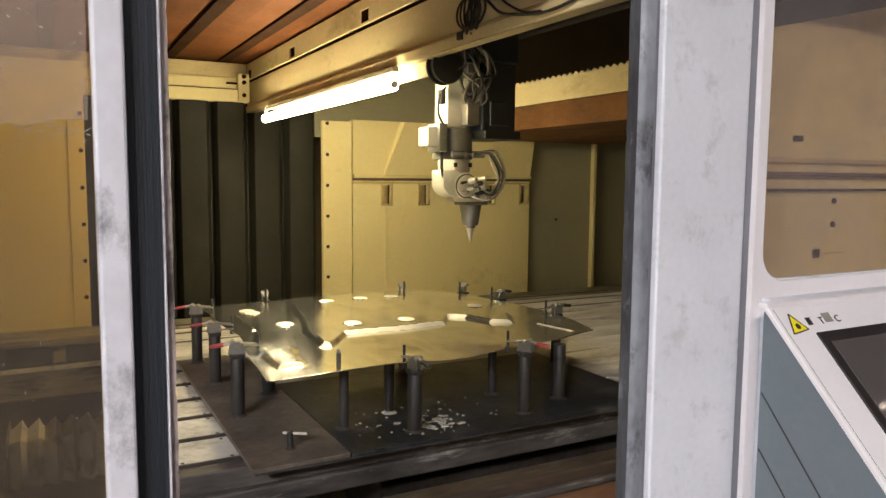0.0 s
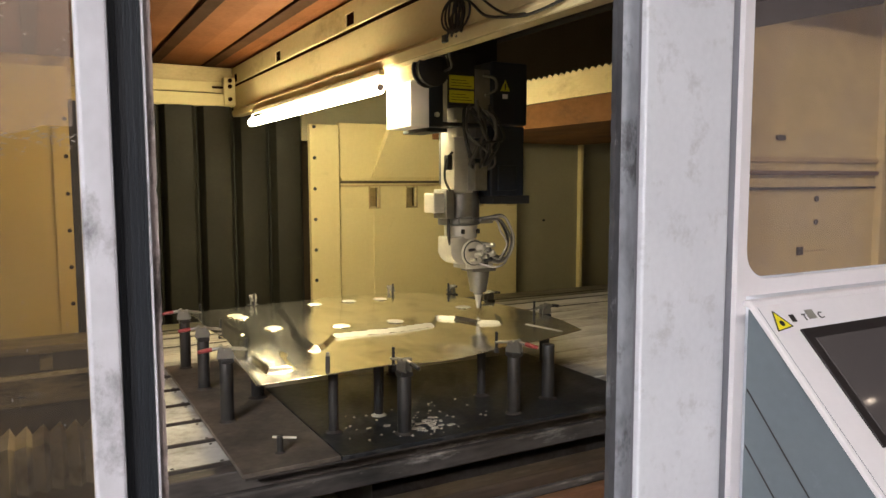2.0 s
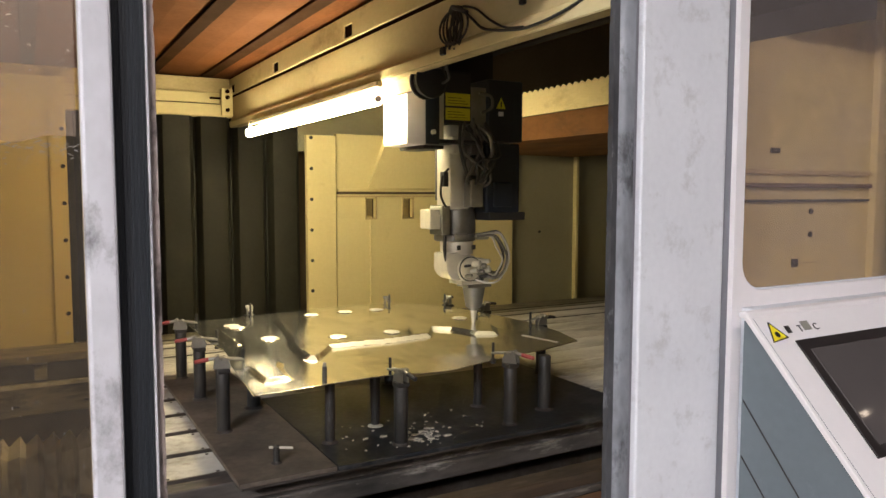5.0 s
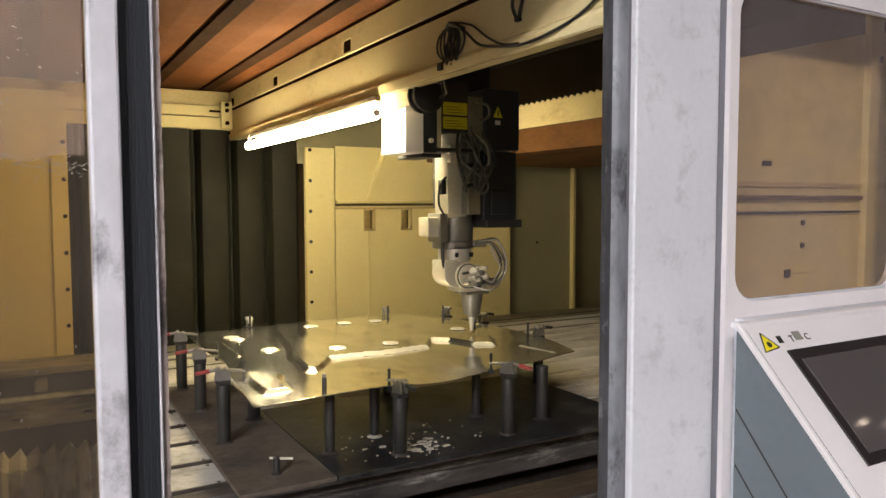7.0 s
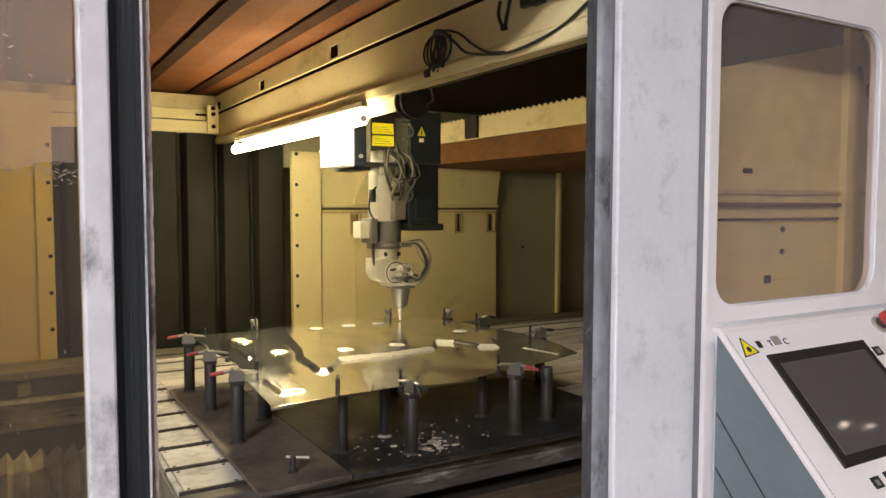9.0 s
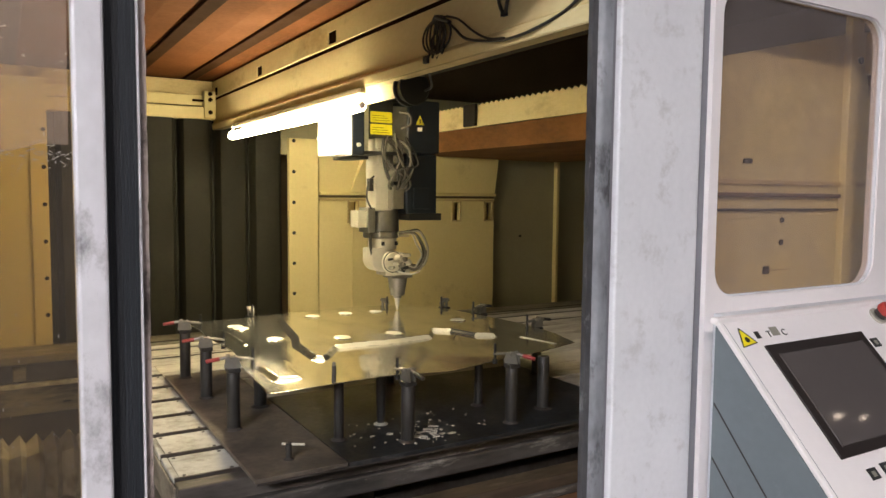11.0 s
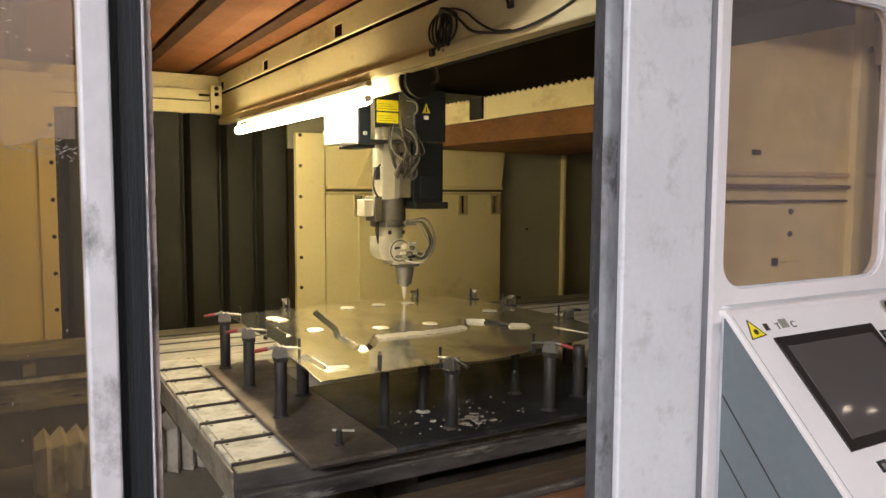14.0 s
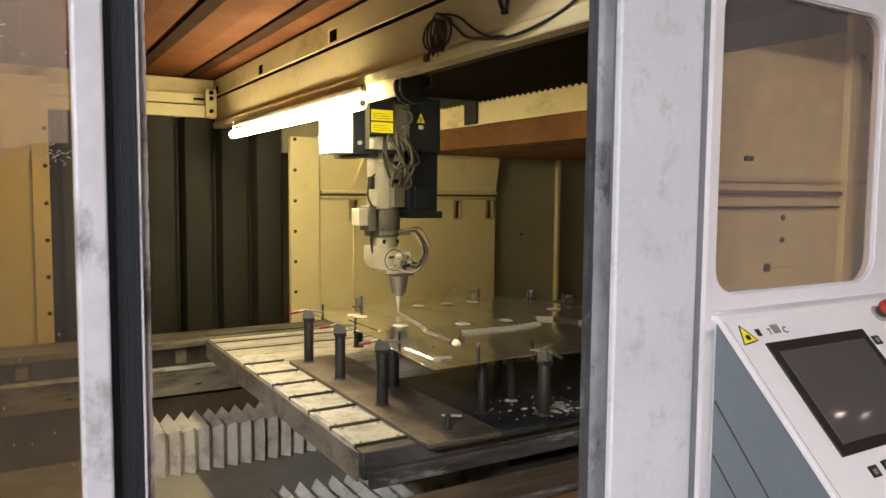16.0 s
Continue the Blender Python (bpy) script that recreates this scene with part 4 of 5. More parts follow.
def clamp(parent, x, y, z, turn, handle_mat=RED):
    """A toggle clamp whose arm points to turn (degrees in plan) and whose handle points away."""
    ca, sa = math.cos(radians(turn)), math.sin(radians(turn))

    def at(u, v, w):
        return (x + u * ca - v * sa, y + u * sa + v * ca, z + w)

    def bar(a, b, r, seg=8):
        return cyl(at(*a), at(*b), r, seg=seg)

    turned = Matrix.Translation((x, y, z)) @ Matrix.Rotation(radians(turn), 4, "Z")
    for v in (-0.010, 0.007):
        q = prism([(-0.024, 0.0), (0.022, 0.0), (0.022, 0.008), (0.012, 0.032), (0.004, 0.034), (-0.003, 0.020), (-0.009, 0.038), (-0.018, 0.036)], "y", v, v + 0.003)
        bmesh.ops.transform(q, matrix=turned, verts=q.verts)
        part("clamp_plate", q, GUNMETAL, parent, "bright steel toggle clamp plate")
    for u, w in ((-0.013, 0.031), (0.008, 0.027)):
        part("pivot", bar((u, -0.014, w), (u, 0.014, w), 0.0055), GUNMETAL, parent)
    for v in (-0.006, 0.006):
        part("arm_bar", bar((-0.012, v, 0.03), (0.058, v, 0.022), 0.0034, 6), GUNMETAL, parent)
    part("spindle", bar((0.055, 0, -0.004), (0.055, 0, 0.052), 0.0042), BLACK, parent, "black clamping spindle")
    part("spindle_foot", bar((0.055, 0, -0.008), (0.055, 0, 0.004), 0.008), BLACK, parent)
    part("handle_stem", bar((-0.012, 0, 0.030), (-0.045, 0, 0.024), 0.005), GUNMETAL, parent)
    part("handle", cyl(at(-0.035, 0, 0.026), at(-0.073, 0, 0.020), 0.0062, 0.0055, 12, 0.002), handle_mat, parent, "red grip" if handle_mat == RED else "")


def clamp_post(x, y, top, r, turn, handle_mat=RED, collar=True):
    t = thing("clamp_post", (x, y, Z_BASE), "black steel post with a toggle clamp gripping the sheet", "clamp post", "posts under the sheet")
    CARRIED.append(t)
    part("tube", cyl((x, y, Z_BASE), (x, y, top - 0.012), r, seg=24, bevel=0.002), TUBE_STEEL, t, smooth=True)
    if collar:
        part("head_block", box(x - r * 0.98, x + r * 0.98, y - r * 0.98, y + r * 0.98, top - 0.013, top, 0.003), TUBE_STEEL, t)
    part("weld", cyl((x, y, Z_BASE), (x, y, Z_BASE + 0.006), r + 0.006, r, 20), STEEL, t)
    clamp(t, x, y, top, turn, handle_mat)


def support_post(x, y, top, r, cone=False):
    t = thing("support_post", (x, y, Z_BASE), "slim black steel support post under the sheet", "support post", "posts under the sheet")
    CARRIED.append(t)
    part("tube", cyl((x, y, Z_BASE), (x, y, top), r, r * (1.35 if cone else 1), 18, 0.001), TUBE_STEEL, t, smooth=True)
    part("weld", cyl((x, y, Z_BASE), (x, y, Z_BASE + 0.006), r + 0.010, r, 18), SLAT if cone else STEEL, t)


clamp_post(0.447, 2.69, 1.043, 0.0185, -18)
clamp_post(0.450, 2.382, 1.036, 0.0185, -16)
clamp_post(0.441, 2.02, 1.045, 0.0185, -14)
clamp_post(0.823, 1.690, 1.035, 0.0185, 95, BLACK)
clamp_post(1.168, 1.690, 1.045, 0.0185, 120)
clamp_post(1.605, 2.13, 1.046, 0.018, 190, BLACK)
support_post(1.342, 1.760, 1.034, 0.0185)
clamp_post(0.735, 2.86, 1.046, 0.02, 260, ALU)
clamp_post(1.315, 2.83, 1.046, 0.02, 255, BLACK)
clamp_post(1.55, 2.715, 1.046, 0.02, 225, BLACK)
clamp_post(1.60, 2.50, 1.046, 0.02, 200, BLACK)
support_post(0.574, 2.206, 1.044, 0.02)
support_post(0.666, 1.793, 1.038, 0.0135)
support_post(0.826, 1.861, 1.036, 0.012, True)
support_post(1.183, 1.887, 1.04, 0.0135)
support_post(1.05, 2.25, 1.04, 0.015)


def sheet_pin(x, y, base, tall, r, name, label):
    t = thing(name, (x, y, base), label, "pin")
    CARRIED.append(t)
    part("shank", cyl((x, y, base), (x, y, base + tall * 0.7), r, seg=14, bevel=0.001), TUBE_STEEL, t, smooth=True)
    part("head", cyl((x, y, base + tall * 0.7), (x, y, base + tall), r * 0.75, seg=14, bevel=0.001), GUNMETAL, t, smooth=True)
    return t


sheet_pin(0.655, 1.80, sheet_height(0.655, 1.80), 0.034, 0.0065, "locating_pin", "short dark locating pin standing on the sheet")
stub = thing("stub_clamp", (0.498, 1.715, Z_BASE), "short welded stub with a cross pin on the base plate", "stub")
CARRIED.append(stub)
part("shank", cyl((0.498, 1.715, Z_BASE), (0.498, 1.715, Z_BASE + 0.042), 0.008, seg=14), TUBE_STEEL, stub, smooth=True)
part("cross_pin", cyl((0.482, 1.722, Z_BASE + 0.040), (0.535, 1.70, Z_BASE + 0.036), 0.0035, seg=10), ALU, stub, "bright cross pin")
part("weld", cyl((0.498, 1.715, Z_BASE), (0.498, 1.715, Z_BASE + 0.004), 0.014, 0.009, 14), STEEL, stub)

# bright metal spatter lying on the base plate
spatter = bmesh.new()
rs = random.Random(4)
for k in range(80):
    if k < 40:
        x, y = rs.gauss(0.868, 0.03), rs.gauss(1.695, 0.02)
    else:
        x, y = rs.uniform(0.68, 1.12), rs.uniform(1.66, 1.9)
    s = rs.uniform(0.0015, 0.0042)
    n = rs.choice((5, 6, 7))
    pts = [(x + s * rs.uniform(0.5, 1.3) * math.cos(6.283 * i / n), max(1.63, y + s * rs.uniform(0.4, 1.0) * math.sin(6.283 * i / n))) for i in range(n)]
    prism(pts, "z", 0.8665, 0.8685, 0, spatter)
for k in range(26):
    x, y = 0.80 + 0.17 * rs.random() ** 0.7, rs.uniform(1.69, 1.775)
    s, n = rs.uniform(0.006, 0.016), 11
    pts = [(x + s * rs.uniform(0.35, 1.25) * math.cos(6.283 * i / n), y + 0.8 * s * rs.uniform(0.35, 1.2) * math.sin(6.283 * i / n)) for i in range(n)]
    prism(pts, "z", 0.8662, 0.8668 + 0.0001 * k, 0, spatter)
sp = solo("spatter", spatter, SLAT, "pale metal spatter scattered on the base plate", "spatter", kind="stuff")
CARRIED.append(sp)

# accordion covers under the table
def accordion(y0, y1, z0, z1, x0, folds, pitch):
    t = thing("way_cover", (x0 + folds * pitch / 2, (y0 + y1) / 2, z0), "pale grey accordion way cover under the table", "way cover", "way covers")
    CARRIED.append(t)
    for k in range(folds):
        a, b = x0 + k * pitch, x0 + (k + 1) * pitch
        m = (a + b) / 2 + 0.35 * pitch * 0.5
        q = bmesh.new()
        rings = []
        for x, i in ((a, 0.045), (m, 0.0), (b, 0.045)):
            rings.append([q.verts.new(c) for c in ((x, y0 + i, z0), (x, y0 + i, z1 - i * 0.6), (x, y1 - i, z1 - i * 0.6), (x, y1 - i, z0))])
        for r0, r1 in zip(rings, rings[1:]):
            for c in range(4):
                q.faces.new((r0[c], r0[(c + 1) % 4], r1[(c + 1) % 4], r1[c]))
        q.faces.new(rings[0][::-1])
        q.faces.new(rings[2])
        part("fold", q, BELLOWS, t)
    part("end_frame", box(x0 - 0.008, x0, y0, y1, z0, z1, 0.002), GUNMETAL, t)


accordion(3.215, 3.49, 0.302, 0.505, X0 - 0.40, 17, 0.062)
accordion(2.14, 2.42, 0.302, 0.505, X0 - 0.02, 17, 0.062)

# fixed guide rails in front of the table
fr = thing("front_rail", (1.5, 1.5, 0.3), "dark greasy guide rails along the front of the table", "rail")
part("upper_rail", box(-1.8, 4.0, 1.455, 1.528, 0.742, 0.788, 0.008), RAIL_BROWN, fr, "brown greasy rail top")
part("rail_lip", box(-1.8, 4.0, 1.440, 1.455, 0.738, 0.758, 0.004), SCUFFED, fr)
part("lower_rail", box(-1.8, 4.0, 1.40, 1.440, 0.705, 0.742, 0.008), RUST, fr, "rusty lower rail")
# Near-black colour gives the web the darkness of the gap under the rail.
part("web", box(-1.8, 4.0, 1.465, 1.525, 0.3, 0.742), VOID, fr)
part("apron", box(-1.8, 4.0, 1.21, 1.40, 0.690, 0.705, 0.003), RUST, fr, "rusty apron sheet")
part("apron_front", box(-1.8, 4.0, 1.21, 1.222, 0.3, 0.69), RUST, fr)
for k in range(14):
    part("joint", box(-1.6 + 0.38 * k, -1.597 + 0.38 * k, 1.222, 1.396, 0.705, 0.7065), BLACK, fr)

# ---- the cutting head; built where it stands at 7 s ----
TIP = Vector((1.374, 2.222, 1.070))
head = thing("cutting_head", TIP, "laser cutting head with navy covers, pale column, hoses and a nozzle", "cutting head")


def hb(x0, x1, y0, y1, z0, z1, bevel=0.003, bm=None):
    return box(TIP.x + x0, TIP.x + x1, TIP.y + y0, TIP.y + y1, TIP.z + z0, TIP.z + z1, bevel, bm)


def hc(a, b, r0, r1=None, seg=24, bevel=0.0, bm=None):
    return cyl(TIP + Vector(a), TIP + Vector(b), r0, r1, seg, bevel, bm)


def hp(points, r, bm=None, seg=8, steps=6):
    return pipe([TIP + Vector(p) for p in points], r, seg, steps, bm)


CX, CY = -0.04, 0.03
WX = -0.018


def wb(x0, x1, y0, y1, z0, z1, bevel=0.003, bm=None):
    return hb(x0 + WX, x1 + WX, y0, y1, z0, z1, bevel, bm)


def wc(a, b, r0, r1=None, seg=24, bevel=0.0, bm=None):
    return hc((a[0] + WX, a[1], a[2]), (b[0] + WX, b[1], b[2]), r0, r1, seg, bevel, bm)


def wp(points, r):
    return hp([(p[0] + WX, p[1], p[2]) for p in points], r)


noz = part("nozzle", hc((0, 0, 0.0), (0, 0, 0.05), 0.0045, 0.013), ALU, head, "bright tapered nozzle tip", smooth=True)
part("tip_ring", hc((0, 0, 0.05), (0, 0, 0.062), 0.0175, 0.0175, 24, 0.002), GUNMETAL, noz, smooth=True)
part("cone", hc((0, 0, 0.06), (0, 0, 0.135), 0.029, 0.041, 28, 0.003), GUNMETAL, head, "dark grey cone", smooth=True)
part("cone_flange", hb(-0.048, 0.050, -0.04, 0.04, 0.135, 0.150, 0.003), GUNMETAL, head)
part("wrist_block", hb(-0.078, 0.036, -0.045, 0.045, 0.148, 0.176, 0.004), ALU, head, "cast aluminium wrist block", smooth=True)
part("wrist_drum", wc((-0.030, -0.052, 0.205), (-0.030, 0.05, 0.205), 0.047, seg=32, bevel=0.003), ALU, head, "cast aluminium wrist drum", smooth=True)
part("drum_ring", wc((-0.030, -0.0545, 0.205), (-0.030, -0.050, 0.205), 0.0435, seg=32), BLACK, head, "dark ring")
part("drum_plate", wc((-0.030, -0.060, 0.205), (-0.030, -0.052, 0.205), 0.040, seg=32, bevel=0.002), ALU, head, smooth=True)
part("drum_side", wb(0.014, 0.040, -0.045, 0.04, 0.172, 0.238, 0.006), ALU, head, smooth=True)
for dx, dz, r, mt in ((-0.012, 0.222, 0.013, ALU), (0.012, 0.212, 0.012, GUNMETAL), (0.028, 0.228, 0.010, ALU), (0.030, 0.198, 0.012, ALU), (0.004, 0.190, 0.011, GUNMETAL), (-0.022, 0.196, 0.009, ALU), (0.018, 0.178, 0.009, BLACK), (-0.044, 0.180, 0.008, GUNMETAL), (-0.05, 0.215, 0.006, BLACK)):
    part("fitting", wc((dx - 0.006, -0.052, dz), (dx + 0.005, -0.082, dz + 0.005), r, r * 0.72, 10, 0.002), mt, head, "small bright fitting", smooth=True)
part("fitting_bar", wb(-0.006, 0.040, -0.074, -0.062, 0.206, 0.216, 0.002), ALU, head)
part("dark_gap", wb(-0.030, 0.03, -0.0475, -0.044, 0.160, 0.168, 0.001), BLACK, head)
el = bmesh.new()
wc((-0.070, -0.045, 0.215), (-0.070, 0.05, 0.215), 0.050, seg=28, bevel=0.006, bm=el)
wb(-0.120, -0.02, -0.045, 0.05, 0.215, 0.262, 0.008, el)
part("elbow", el, ALU, head, "pale rounded elbow housing", smooth=True)
part("neck", wc((CX - 0.008, CY - 0.02, 0.255), (CX - 0.008, CY - 0.02, 0.300), 0.058, seg=28, bevel=0.003), ALU, head, smooth=True)
for a in (-0.025, 0.035):
    part("neck_slot", wb(CX - 0.008 + a - 0.006, CX - 0.008 + a + 0.006, -0.052, -0.044, 0.272, 0.288, 0.001), BLACK, head)
part("turntable", wc((CX - 0.004, CY, 0.300), (CX - 0.004, CY, 0.325), 0.074, seg=32, bevel=0.004), GUNMETAL, head, "dark swivel ring", smooth=True)
for a in (-0.03, 0.055):
    part("swivel_clip", wc((CX + a - 0.02, -0.05, 0.318), (CX + a + 0.025, -0.058, 0.318), 0.012, seg=12, bevel=0.002), GUNMETAL, head, smooth=True)
part("column_lower", wc((CX + 0.004, CY, 0.325), (CX + 0.004, CY, 0.445), 0.066, seg=32, bevel=0.003), GUNMETAL, head, "grey steel column", smooth=True)
part("column", hb(-0.122, -0.038, -0.04, 0.06, 0.41, 0.80, 0.012), ALU, head, "pale column housing", smooth=True)
for z0, z1 in ((0.42, 0.515), (0.53, 0.585), (0.60, 0.632)):
    part("side_plate", hb(-0.066, -0.016, -0.085, 0.06, z0, z1, 0.003), GUNMETAL, head, "grey bracket plate")
part("cable_channel", hb(-0.068, -0.006, -0.085, 0.05, 0.645, 0.825, 0.003), GUNMETAL, head, "grey upright channel")
part("sensor_box", hb(-0.196, -0.150, -0.035, 0.04, 0.345, 0.412, 0.004), ALU, head, "pale square box")
part("junction_box", wb(-0.140, -0.108, -0.05, 0.04, 0.325, 0.425, 0.003), GUNMETAL, head)
# rear carriage and covers
gantry = thing("gantry_rail", (1.54, 2.4, 2.04), "dark overhead rail that carries the cutting head", "rail")
for gy in (1.02, 4.08):
    part("hanger", box(1.525, 1.555, gy - 0.015, gy + 0.015, 2.12, 2.9), VOID, gantry)
part("rail_beam", box(1.520, 1.56, 1.0, 4.1, 2.04, 2.12, 0.004), VOID, gantry)
part("carriage", hb(-0.05, 0.150, 0.11, 0.20, 0.44, 1.02, 0.004), BLACK, head, "black carriage plate")
part("motor_cover", hb(-0.008, 0.132, -0.09, 0.12, 0.400, 0.64, 0.006), BLUE, head, "navy motor cover")
part("motor_recess", hb(0.022, 0.098, -0.096, -0.088, 0.42, 0.505, 0.003), BLUE, head)
part("motor_foot", hb(0.0, 0.150, -0.10, 0.12, 0.374, 0.402, 0.003), BLACK, head)
cover = part("upper_cover", hb(-0.004, 0.142, -0.092, 0.12, 0.645, 0.855, 0.006), BLUE, head, "navy upper cover")
part("label_panel", hb(-0.176, -0.070, -0.092, 0.11, 0.70, 0.87, 0.004), BLACK, head, "dark back panel with yellow labels")
part("bottom_shelf", hb(-0.205, -0.045, -0.10, 0.1, 0.632, 0.645, 0.002), BLACK, head)
part("mount_strip", hb(-0.203, -0.178, -0.097, 0.11, 0.64, 0.86, 0.002), ALU, head, "pale mounting strip")
for z0, z1 in ((0.710, 0.750), (0.756, 0.798)):
    lab = part("yellow_label", hb(-0.170, -0.076, -0.0945, -0.092, z0, z1, 0), LABEL_YELLOW, head, "yellow warning label")
    part("label_border", hb(-0.173, -0.073, -0.0935, -0.0918, z0 - 0.004, z1 + 0.004, 0), BLACK, lab)
    for k in range(3):
        part("text_line", hb(-0.162, -0.084 - 0.012 * (k % 3), -0.0952, -0.0944, z0 + 0.008 + k * 0.009, z0 + 0.0095 + k * 0.009, 0), BROWN_RIB, lab)
wt = bmesh.new()
for y in (-0.0935,):
    lo = [wt.verts.new(TIP + Vector((x, y, z))) for x, z in ((0.030, 0.757), (0.068, 0.757), (0.049, 0.795))]
    hi = [wt.verts.new(TIP + Vector((x, y - 0.0012, z))) for x, z in ((0.030, 0.757), (0.068, 0.757), (0.049, 0.795))]
    wt.faces.new(hi)
    for i in range(3):
        wt.faces.new((lo[i], lo[(i + 1) % 3], hi[(i + 1) % 3], hi[i]))
part("hazard_sign", wt, LABEL_YELLOW, head, "small yellow hazard triangle")
part("hazard_bolt", hb(0.0465, 0.0515, -0.0955, -0.0946, 0.762, 0.782, 0), BLACK, head)
part("white_label", hb(0.039, 0.059, -0.0945, -0.0925, 0.732, 0.747, 0), WHITE_CLEAN, head, "small white label")
part("white_box", hb(-0.325, -0.257, -0.12, 0.06, 0.624, 0.80, 0.004), WHITE_CLEAN, head, "white box beside the head")
part("blue_side", hb(-0.257, -0.206, -0.12, 0.06, 0.626, 0.80, 0.004), BLUE, head, "navy side cover")
part("side_knob", hc((-0.232, -0.119, 0.665), (-0.232, -0.129, 0.665), 0.008, seg=12), ALU, head)
part("under_tray", hb(-0.255, -0.18, -0.10, 0.08, 0.612, 0.624, 0.002), BLACK, head)
# hoses at the wrist
for k, (rx, rz, dy) in enumerate(((0.164, 0.030, -0.055), (0.146, 0.010, -0.066), (0.176, 0.036, -0.03), (0.132, -0.012, -0.06), (0.168, 0.02, -0.012), (0.170, 0.033, -0.045), (0.150, 0.018, -0.038))):
    pts = [(CX + 0.03, dy, 0.318), (CX + 0.085, dy - 0.012, 0.320 + rz * 0.25), (CX + rx * 0.78, dy - 0.014, 0.292 + rz), (CX + rx, dy - 0.012, 0.240 + 0.4 * rz), (CX + rx * 0.9, dy - 0.006, 0.196 - 0.3 * rz), (CX + 0.098, dy - 0.01, 0.168 + 0.004 * k), (0.024, dy - 0.008, 0.178 + 0.006 * k)]
    part("hose", wp(pts, 0.0042 if k != 3 else 0.0034), PALE_HOSE if k in (0, 3) else (CABLE if k in (2, 4, 6) else HOSE), head, smooth=True)
part("thin_hose", wp([(-0.01, -0.05, 0.168), (0.03, -0.085, 0.155), (0.075, -0.08, 0.165), (0.105, -0.06, 0.19)], 0.0035), TILE, head, smooth=True)
part("side_hose", wp([(-0.118, -0.03, 0.33), (-0.122, -0.035, 0.27), (-0.112, -0.035, 0.225)], 0.006), CABLE, head, smooth=True)
# cable bundle on the column
rc = random.Random(9)
for k in range(9):
    x = CX - 0.05 + 0.014 * k
    top = (x + rc.uniform(-0.02, 0.02), -0.09, 0.70 + rc.uniform(-0.02, 0.03))
    mid1 = (x + rc.uniform(-0.02, 0.05), -0.10 - 0.012 * (k % 3), 0.62 + rc.uniform(-0.03, 0.02))
    mid2 = (CX + rc.uniform(-0.03, 0.075), -0.09 - 0.012 * (k % 3), 0.54 + rc.uniform(-0.03, 0.03))
    end = (CX + rc.uniform(-0.02, 0.06), -0.05, 0.46 + rc.uniform(0, 0.04))
    part("cable", wp([top, mid1, mid2, end], 0.0045 if k % 3 else 0.006), (CABLE, HOSE, CABLE, CABLE, HOSE)[k % 5], head, smooth=True)
part("loop_cable", wp([(-0.03, -0.11, 0.69), (0.0, -0.125, 0.66), (0.01, -0.125, 0.60), (-0.015, -0.11, 0.56)], 0.006), HOSE, head, smooth=True)
part("loop_cable", hp([(-0.055, -0.12, 0.80), (-0.02, -0.135, 0.79), (-0.015, -0.135, 0.755), (-0.05, -0.125, 0.735)], 0.005), HOSE, head, smooth=True)
part("gland", wb(CX - 0.065, CX - 0.035, CY - 0.09, CY - 0.06, 0.60, 0.66, 0.004), ALU, head)
part("gland", wb(CX - 0.02, CX + 0.005, CY - 0.085, CY - 0.06, 0.57, 0.62, 0.004), GUNMETAL, head)
part("left_lead", wp([(CX - 0.07, -0.04, 0.55), (CX - 0.10, -0.05, 0.52), (CX - 0.105, -0.05, 0.46), (CX - 0.085, -0.05, 0.42)], 0.004), CABLE, head, smooth=True)
part("left_clip", wb(CX - 0.098, CX - 0.08, -0.06, -0.03, 0.49, 0.54, 0.003), BLACK, head)

# ---- cable gear on the beam ----
reel = thing("cable_reel", (0.99, 1.90, 1.80), "black cable reel hung under the beam", "cable reel")
part("bracket", box(0.955, 1.045, 1.86, 1.96, 1.880, 1.890, 0.002), BLACK, reel)
part("bracket_arm", box(0.985, 1.01, 1.89, 1.93, 1.85, 1.885, 0.002), BLACK, reel)
for y in (1.880, 1.918):
    part("flange", cyl((1.016, y - 0.003, 1.846), (1.016, y + 0.003, 1.846), 0.051, seg=36, bevel=0.002), BLACK, reel, smooth=True)
    part("flange_rim", pipe([(1.016 + 0.049 * math.cos(radians(a)), y - 0.003, 1.846 + 0.049 * math.sin(radians(a))) for a in range(0, 361, 20)], 0.002, 6, 2), CABLE, reel, smooth=True)
part("drum", cyl((1.016, 1.880, 1.846), (1.016, 1.918, 1.846), 0.040, seg=28), CABLE, reel, smooth=True)
part("lead", pipe([(1.05, 1.875, 1.84), (1.04, 1.82, 1.845), (1.0, 1.76, 1.862), (0.946, 1.675, 1.882), (0.941, 1.655, 1.91)], 0.0036), CABLE, reel, smooth=True)
part("plug", box(0.934, 0.947, 1.662, 1.686, 1.878, 1.898, 0.003), BLACK, reel)

coil = thing("cable_coil", (0.94, 1.62, 1.88), "coiled black cable hung on the side of the beam", "cable")
for k, (w, tall) in enumerate(((0.085, 0.074), (0.062, 0.086), (0.034, 0.080), (0.020, 0.090), (-0.012, 0.082), (-0.030, 0.078))):
    pts = []
    for a in range(17):
        th = 2 * math.pi * a / 16
        open_y = 0.5 * w * (1 - math.cos(th)) * 0.5 + 0.016 * math.sin(th) * (1 if k % 2 else -1)
        pts.append((0.943 - 0.003 * (k % 3), 1.606 + open_y, 1.980 - tall * (0.5 - 0.5 * math.cos(th)) + 0.012 * math.sin(2 * th)))
    part("loop", pipe(pts, 0.0028, 7, 4), CABLE, coil, smooth=True)
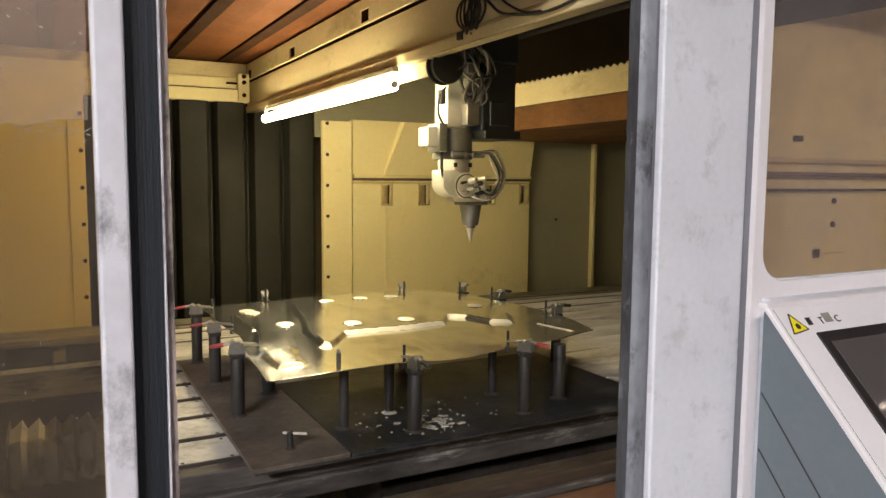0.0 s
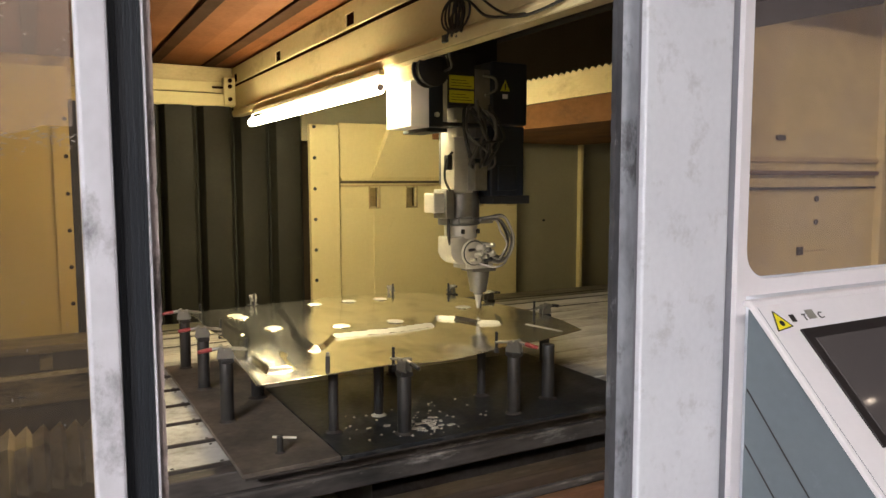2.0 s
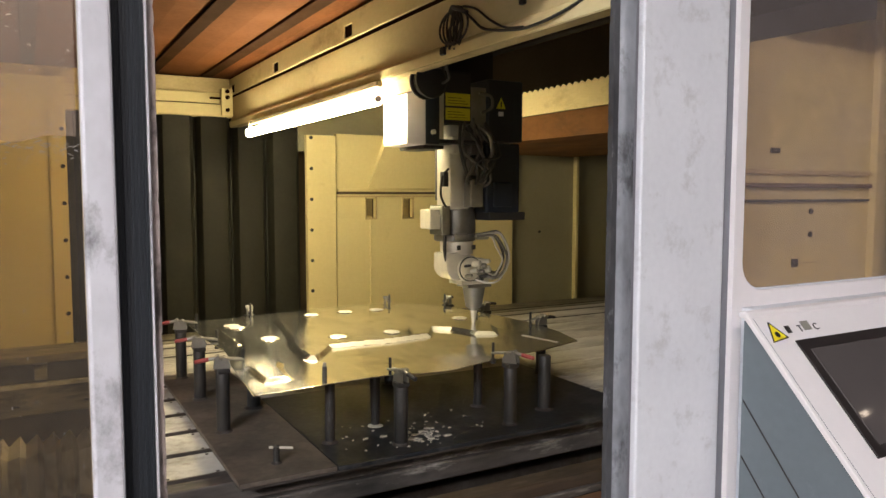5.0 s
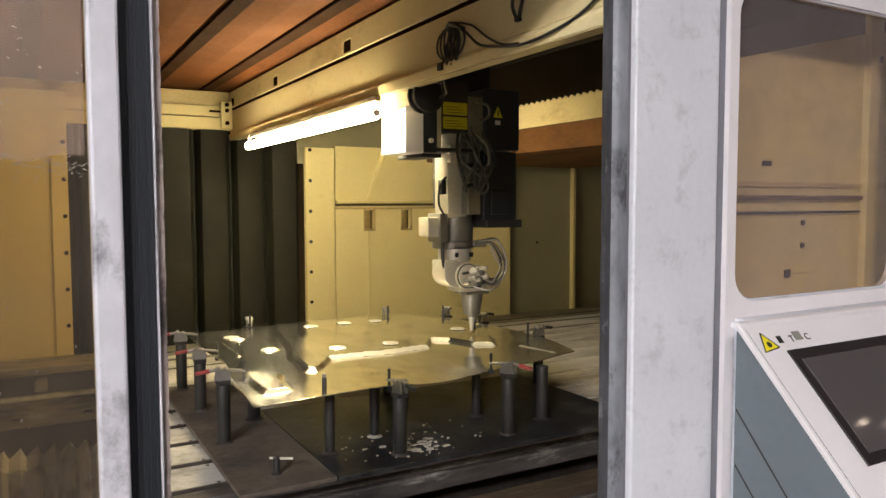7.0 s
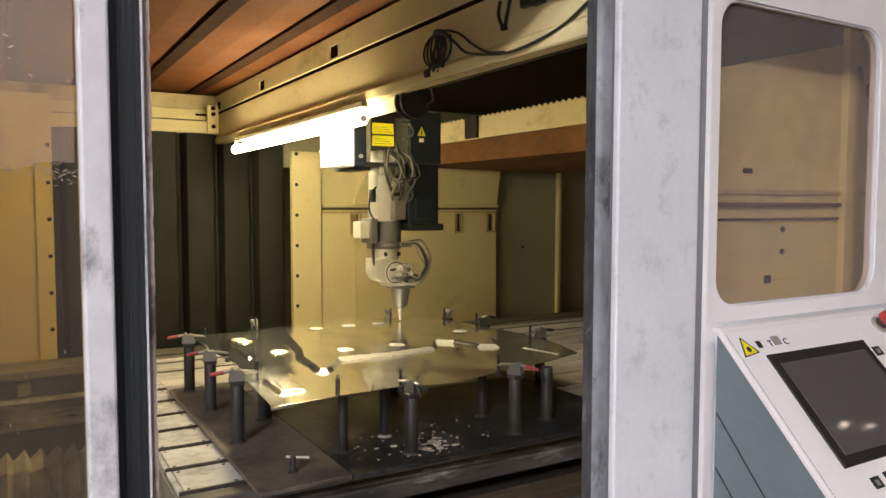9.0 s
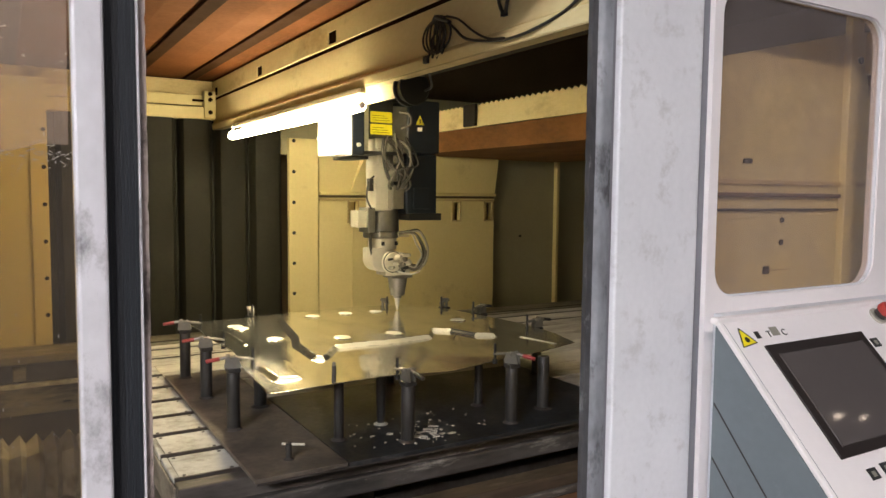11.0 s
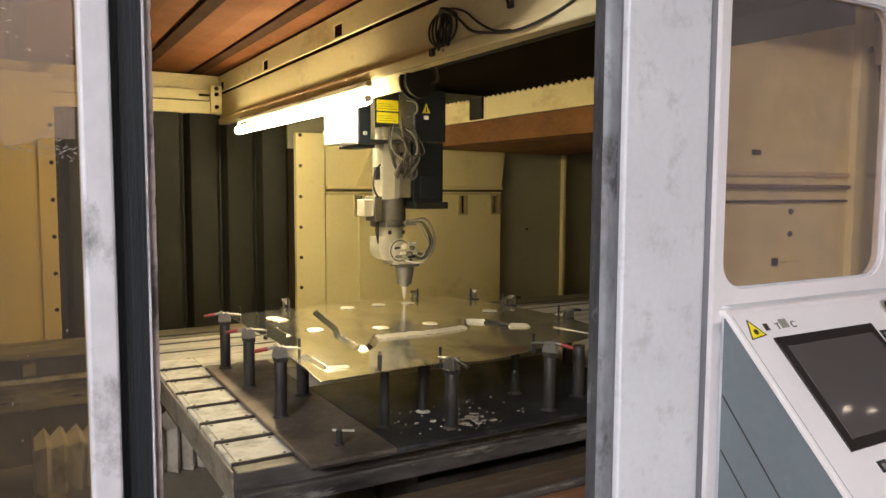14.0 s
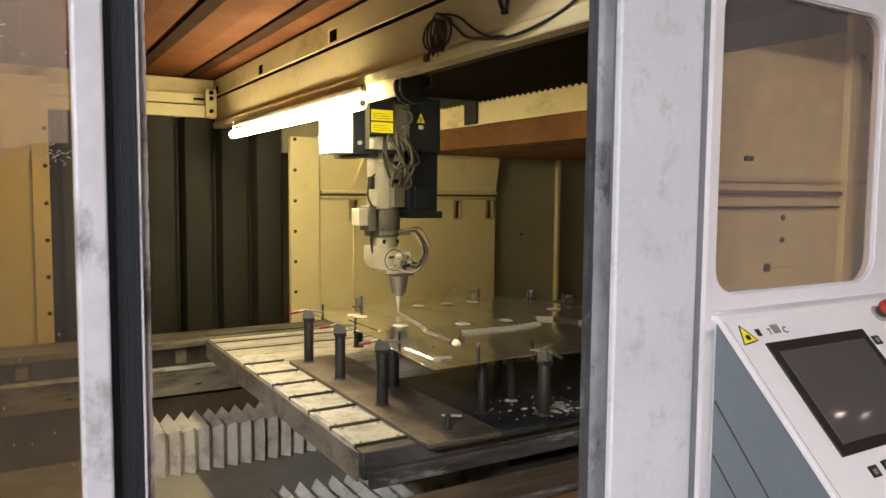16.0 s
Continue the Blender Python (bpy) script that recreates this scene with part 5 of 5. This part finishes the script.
for k, w in enumerate((0.070, 0.048, 0.026)):
    pts = [(0.941 - 0.002 * k, 1.625 + w * math.sin(radians(a)), 1.940 + 0.042 * math.cos(radians(a))) for a in range(0, 361, 24)]
    part("loop", pipe(pts, 0.0028, 7, 4), CABLE, coil, smooth=True)
part("tie", box(0.934, 0.948, 1.588, 1.622, 1.974, 1.985, 0.003), BLACK, coil)
part("knot", pipe([(0.941, 1.64, 1.976), (0.935, 1.62, 1.986), (0.934, 1.60, 1.980), (0.936, 1.58, 1.972), (0.941, 1.56, 1.962)], 0.006, 7, 3), CABLE, coil, smooth=True)
part("lead", pipe([(0.942, 1.59, 1.978), (0.942, 1.54, 1.945), (0.941, 1.48, 1.908), (0.938, 1.366, 1.884), (0.936, 1.291, 1.877), (0.936, 1.20, 1.883), (0.940, 1.12, 1.90), (0.943, 1.05, 1.93)], 0.0034), CABLE, coil, smooth=True)
part("second_lead", pipe([(0.943, 1.58, 1.982), (0.943, 1.52, 1.962), (0.943, 1.46, 1.925), (0.940, 1.39, 1.894), (0.937, 1.32, 1.882)], 0.0028), CABLE, coil, smooth=True)
loose = thing("loose_cable", (0.944, 1.33, 1.94), "loose black cable loop clipped to the beam", "cable")
part("loop", pipe([(0.943, 1.345, 2.0), (0.942, 1.35, 1.97), (0.942, 1.335, 1.942), (0.942, 1.325, 1.938), (0.942, 1.318, 1.96), (0.943, 1.305, 2.0)], 0.0042), CABLE, loose, smooth=True)
part("clip", box(0.938, 0.948, 1.322, 1.338, 1.932, 1.940, 0.001), BLACK, loose)
clutter = thing("cable_chain", (0.94, 1.14, 1.955), "dark cable carrier on top of the beam side", "cable carrier")
for k in range(6):
    part("link", box(0.930, 0.947, 1.02 + 0.040 * k, 1.056 + 0.040 * k, 1.958 + 0.004 * (k % 2), 1.992, 0.004), BLACK, clutter)


# ---- movement ----
TABLE_X = [(0, 0.0), (7.4, 0.0), (7.6, 0.004), (8, 0.038), (8.5, 0.067), (8.8, 0.076), (9, 0.077), (11.5, 0.077), (12, 0.074), (12.5, 0.080), (13, 0.083), (13.5, 0.079), (13.68, 0.081), (13.8, 0.106), (14, 0.191), (14.5, 0.357), (14.97, 0.510), (15.1, 0.537), (15.3, 0.540), (16, 0.540)]
HEAD_YZ = [(0, 0.137, 0.226), (0.25, 0.06, 0.19), (0.5, 0.005, 0.170), (1, -0.003, 0.140), (1.1, -0.004, 0.113), (1.3, -0.005, 0.054), (1.5, -0.006, 0.024), (2, -0.006, 0.003), (2.5, -0.004, -0.009), (3, 0, -0.014), (3.5, 0, -0.015), (4, 0, -0.014), (6.5, 0, -0.017), (7, 0, 0.0), (7.5, 0.036, 0.010), (8, 0.240, 0.014), (8.5, 0.418, 0.004), (9, 0.453, -0.007), (9.3, 0.455, -0.012), (11.5, 0.452, -0.013), (13, 0.452, -0.013), (13.5, 0.452, 0.008), (14, 0.452, 0.007), (15, 0.452, 0.007), (15.5, 0.452, -0.006), (16, 0.452, -0.012)]


def motions():
    for ob in CARRIED:
        at = ob.location.copy()
        walk(ob, [(t, pose(at.x + dx, at.y, at.z)) for t, dx in TABLE_X])
    walk(head, [(t, pose(TIP.x, TIP.y + dy, TIP.z + dz)) for t, dy, dz in HEAD_YZ])

motions()
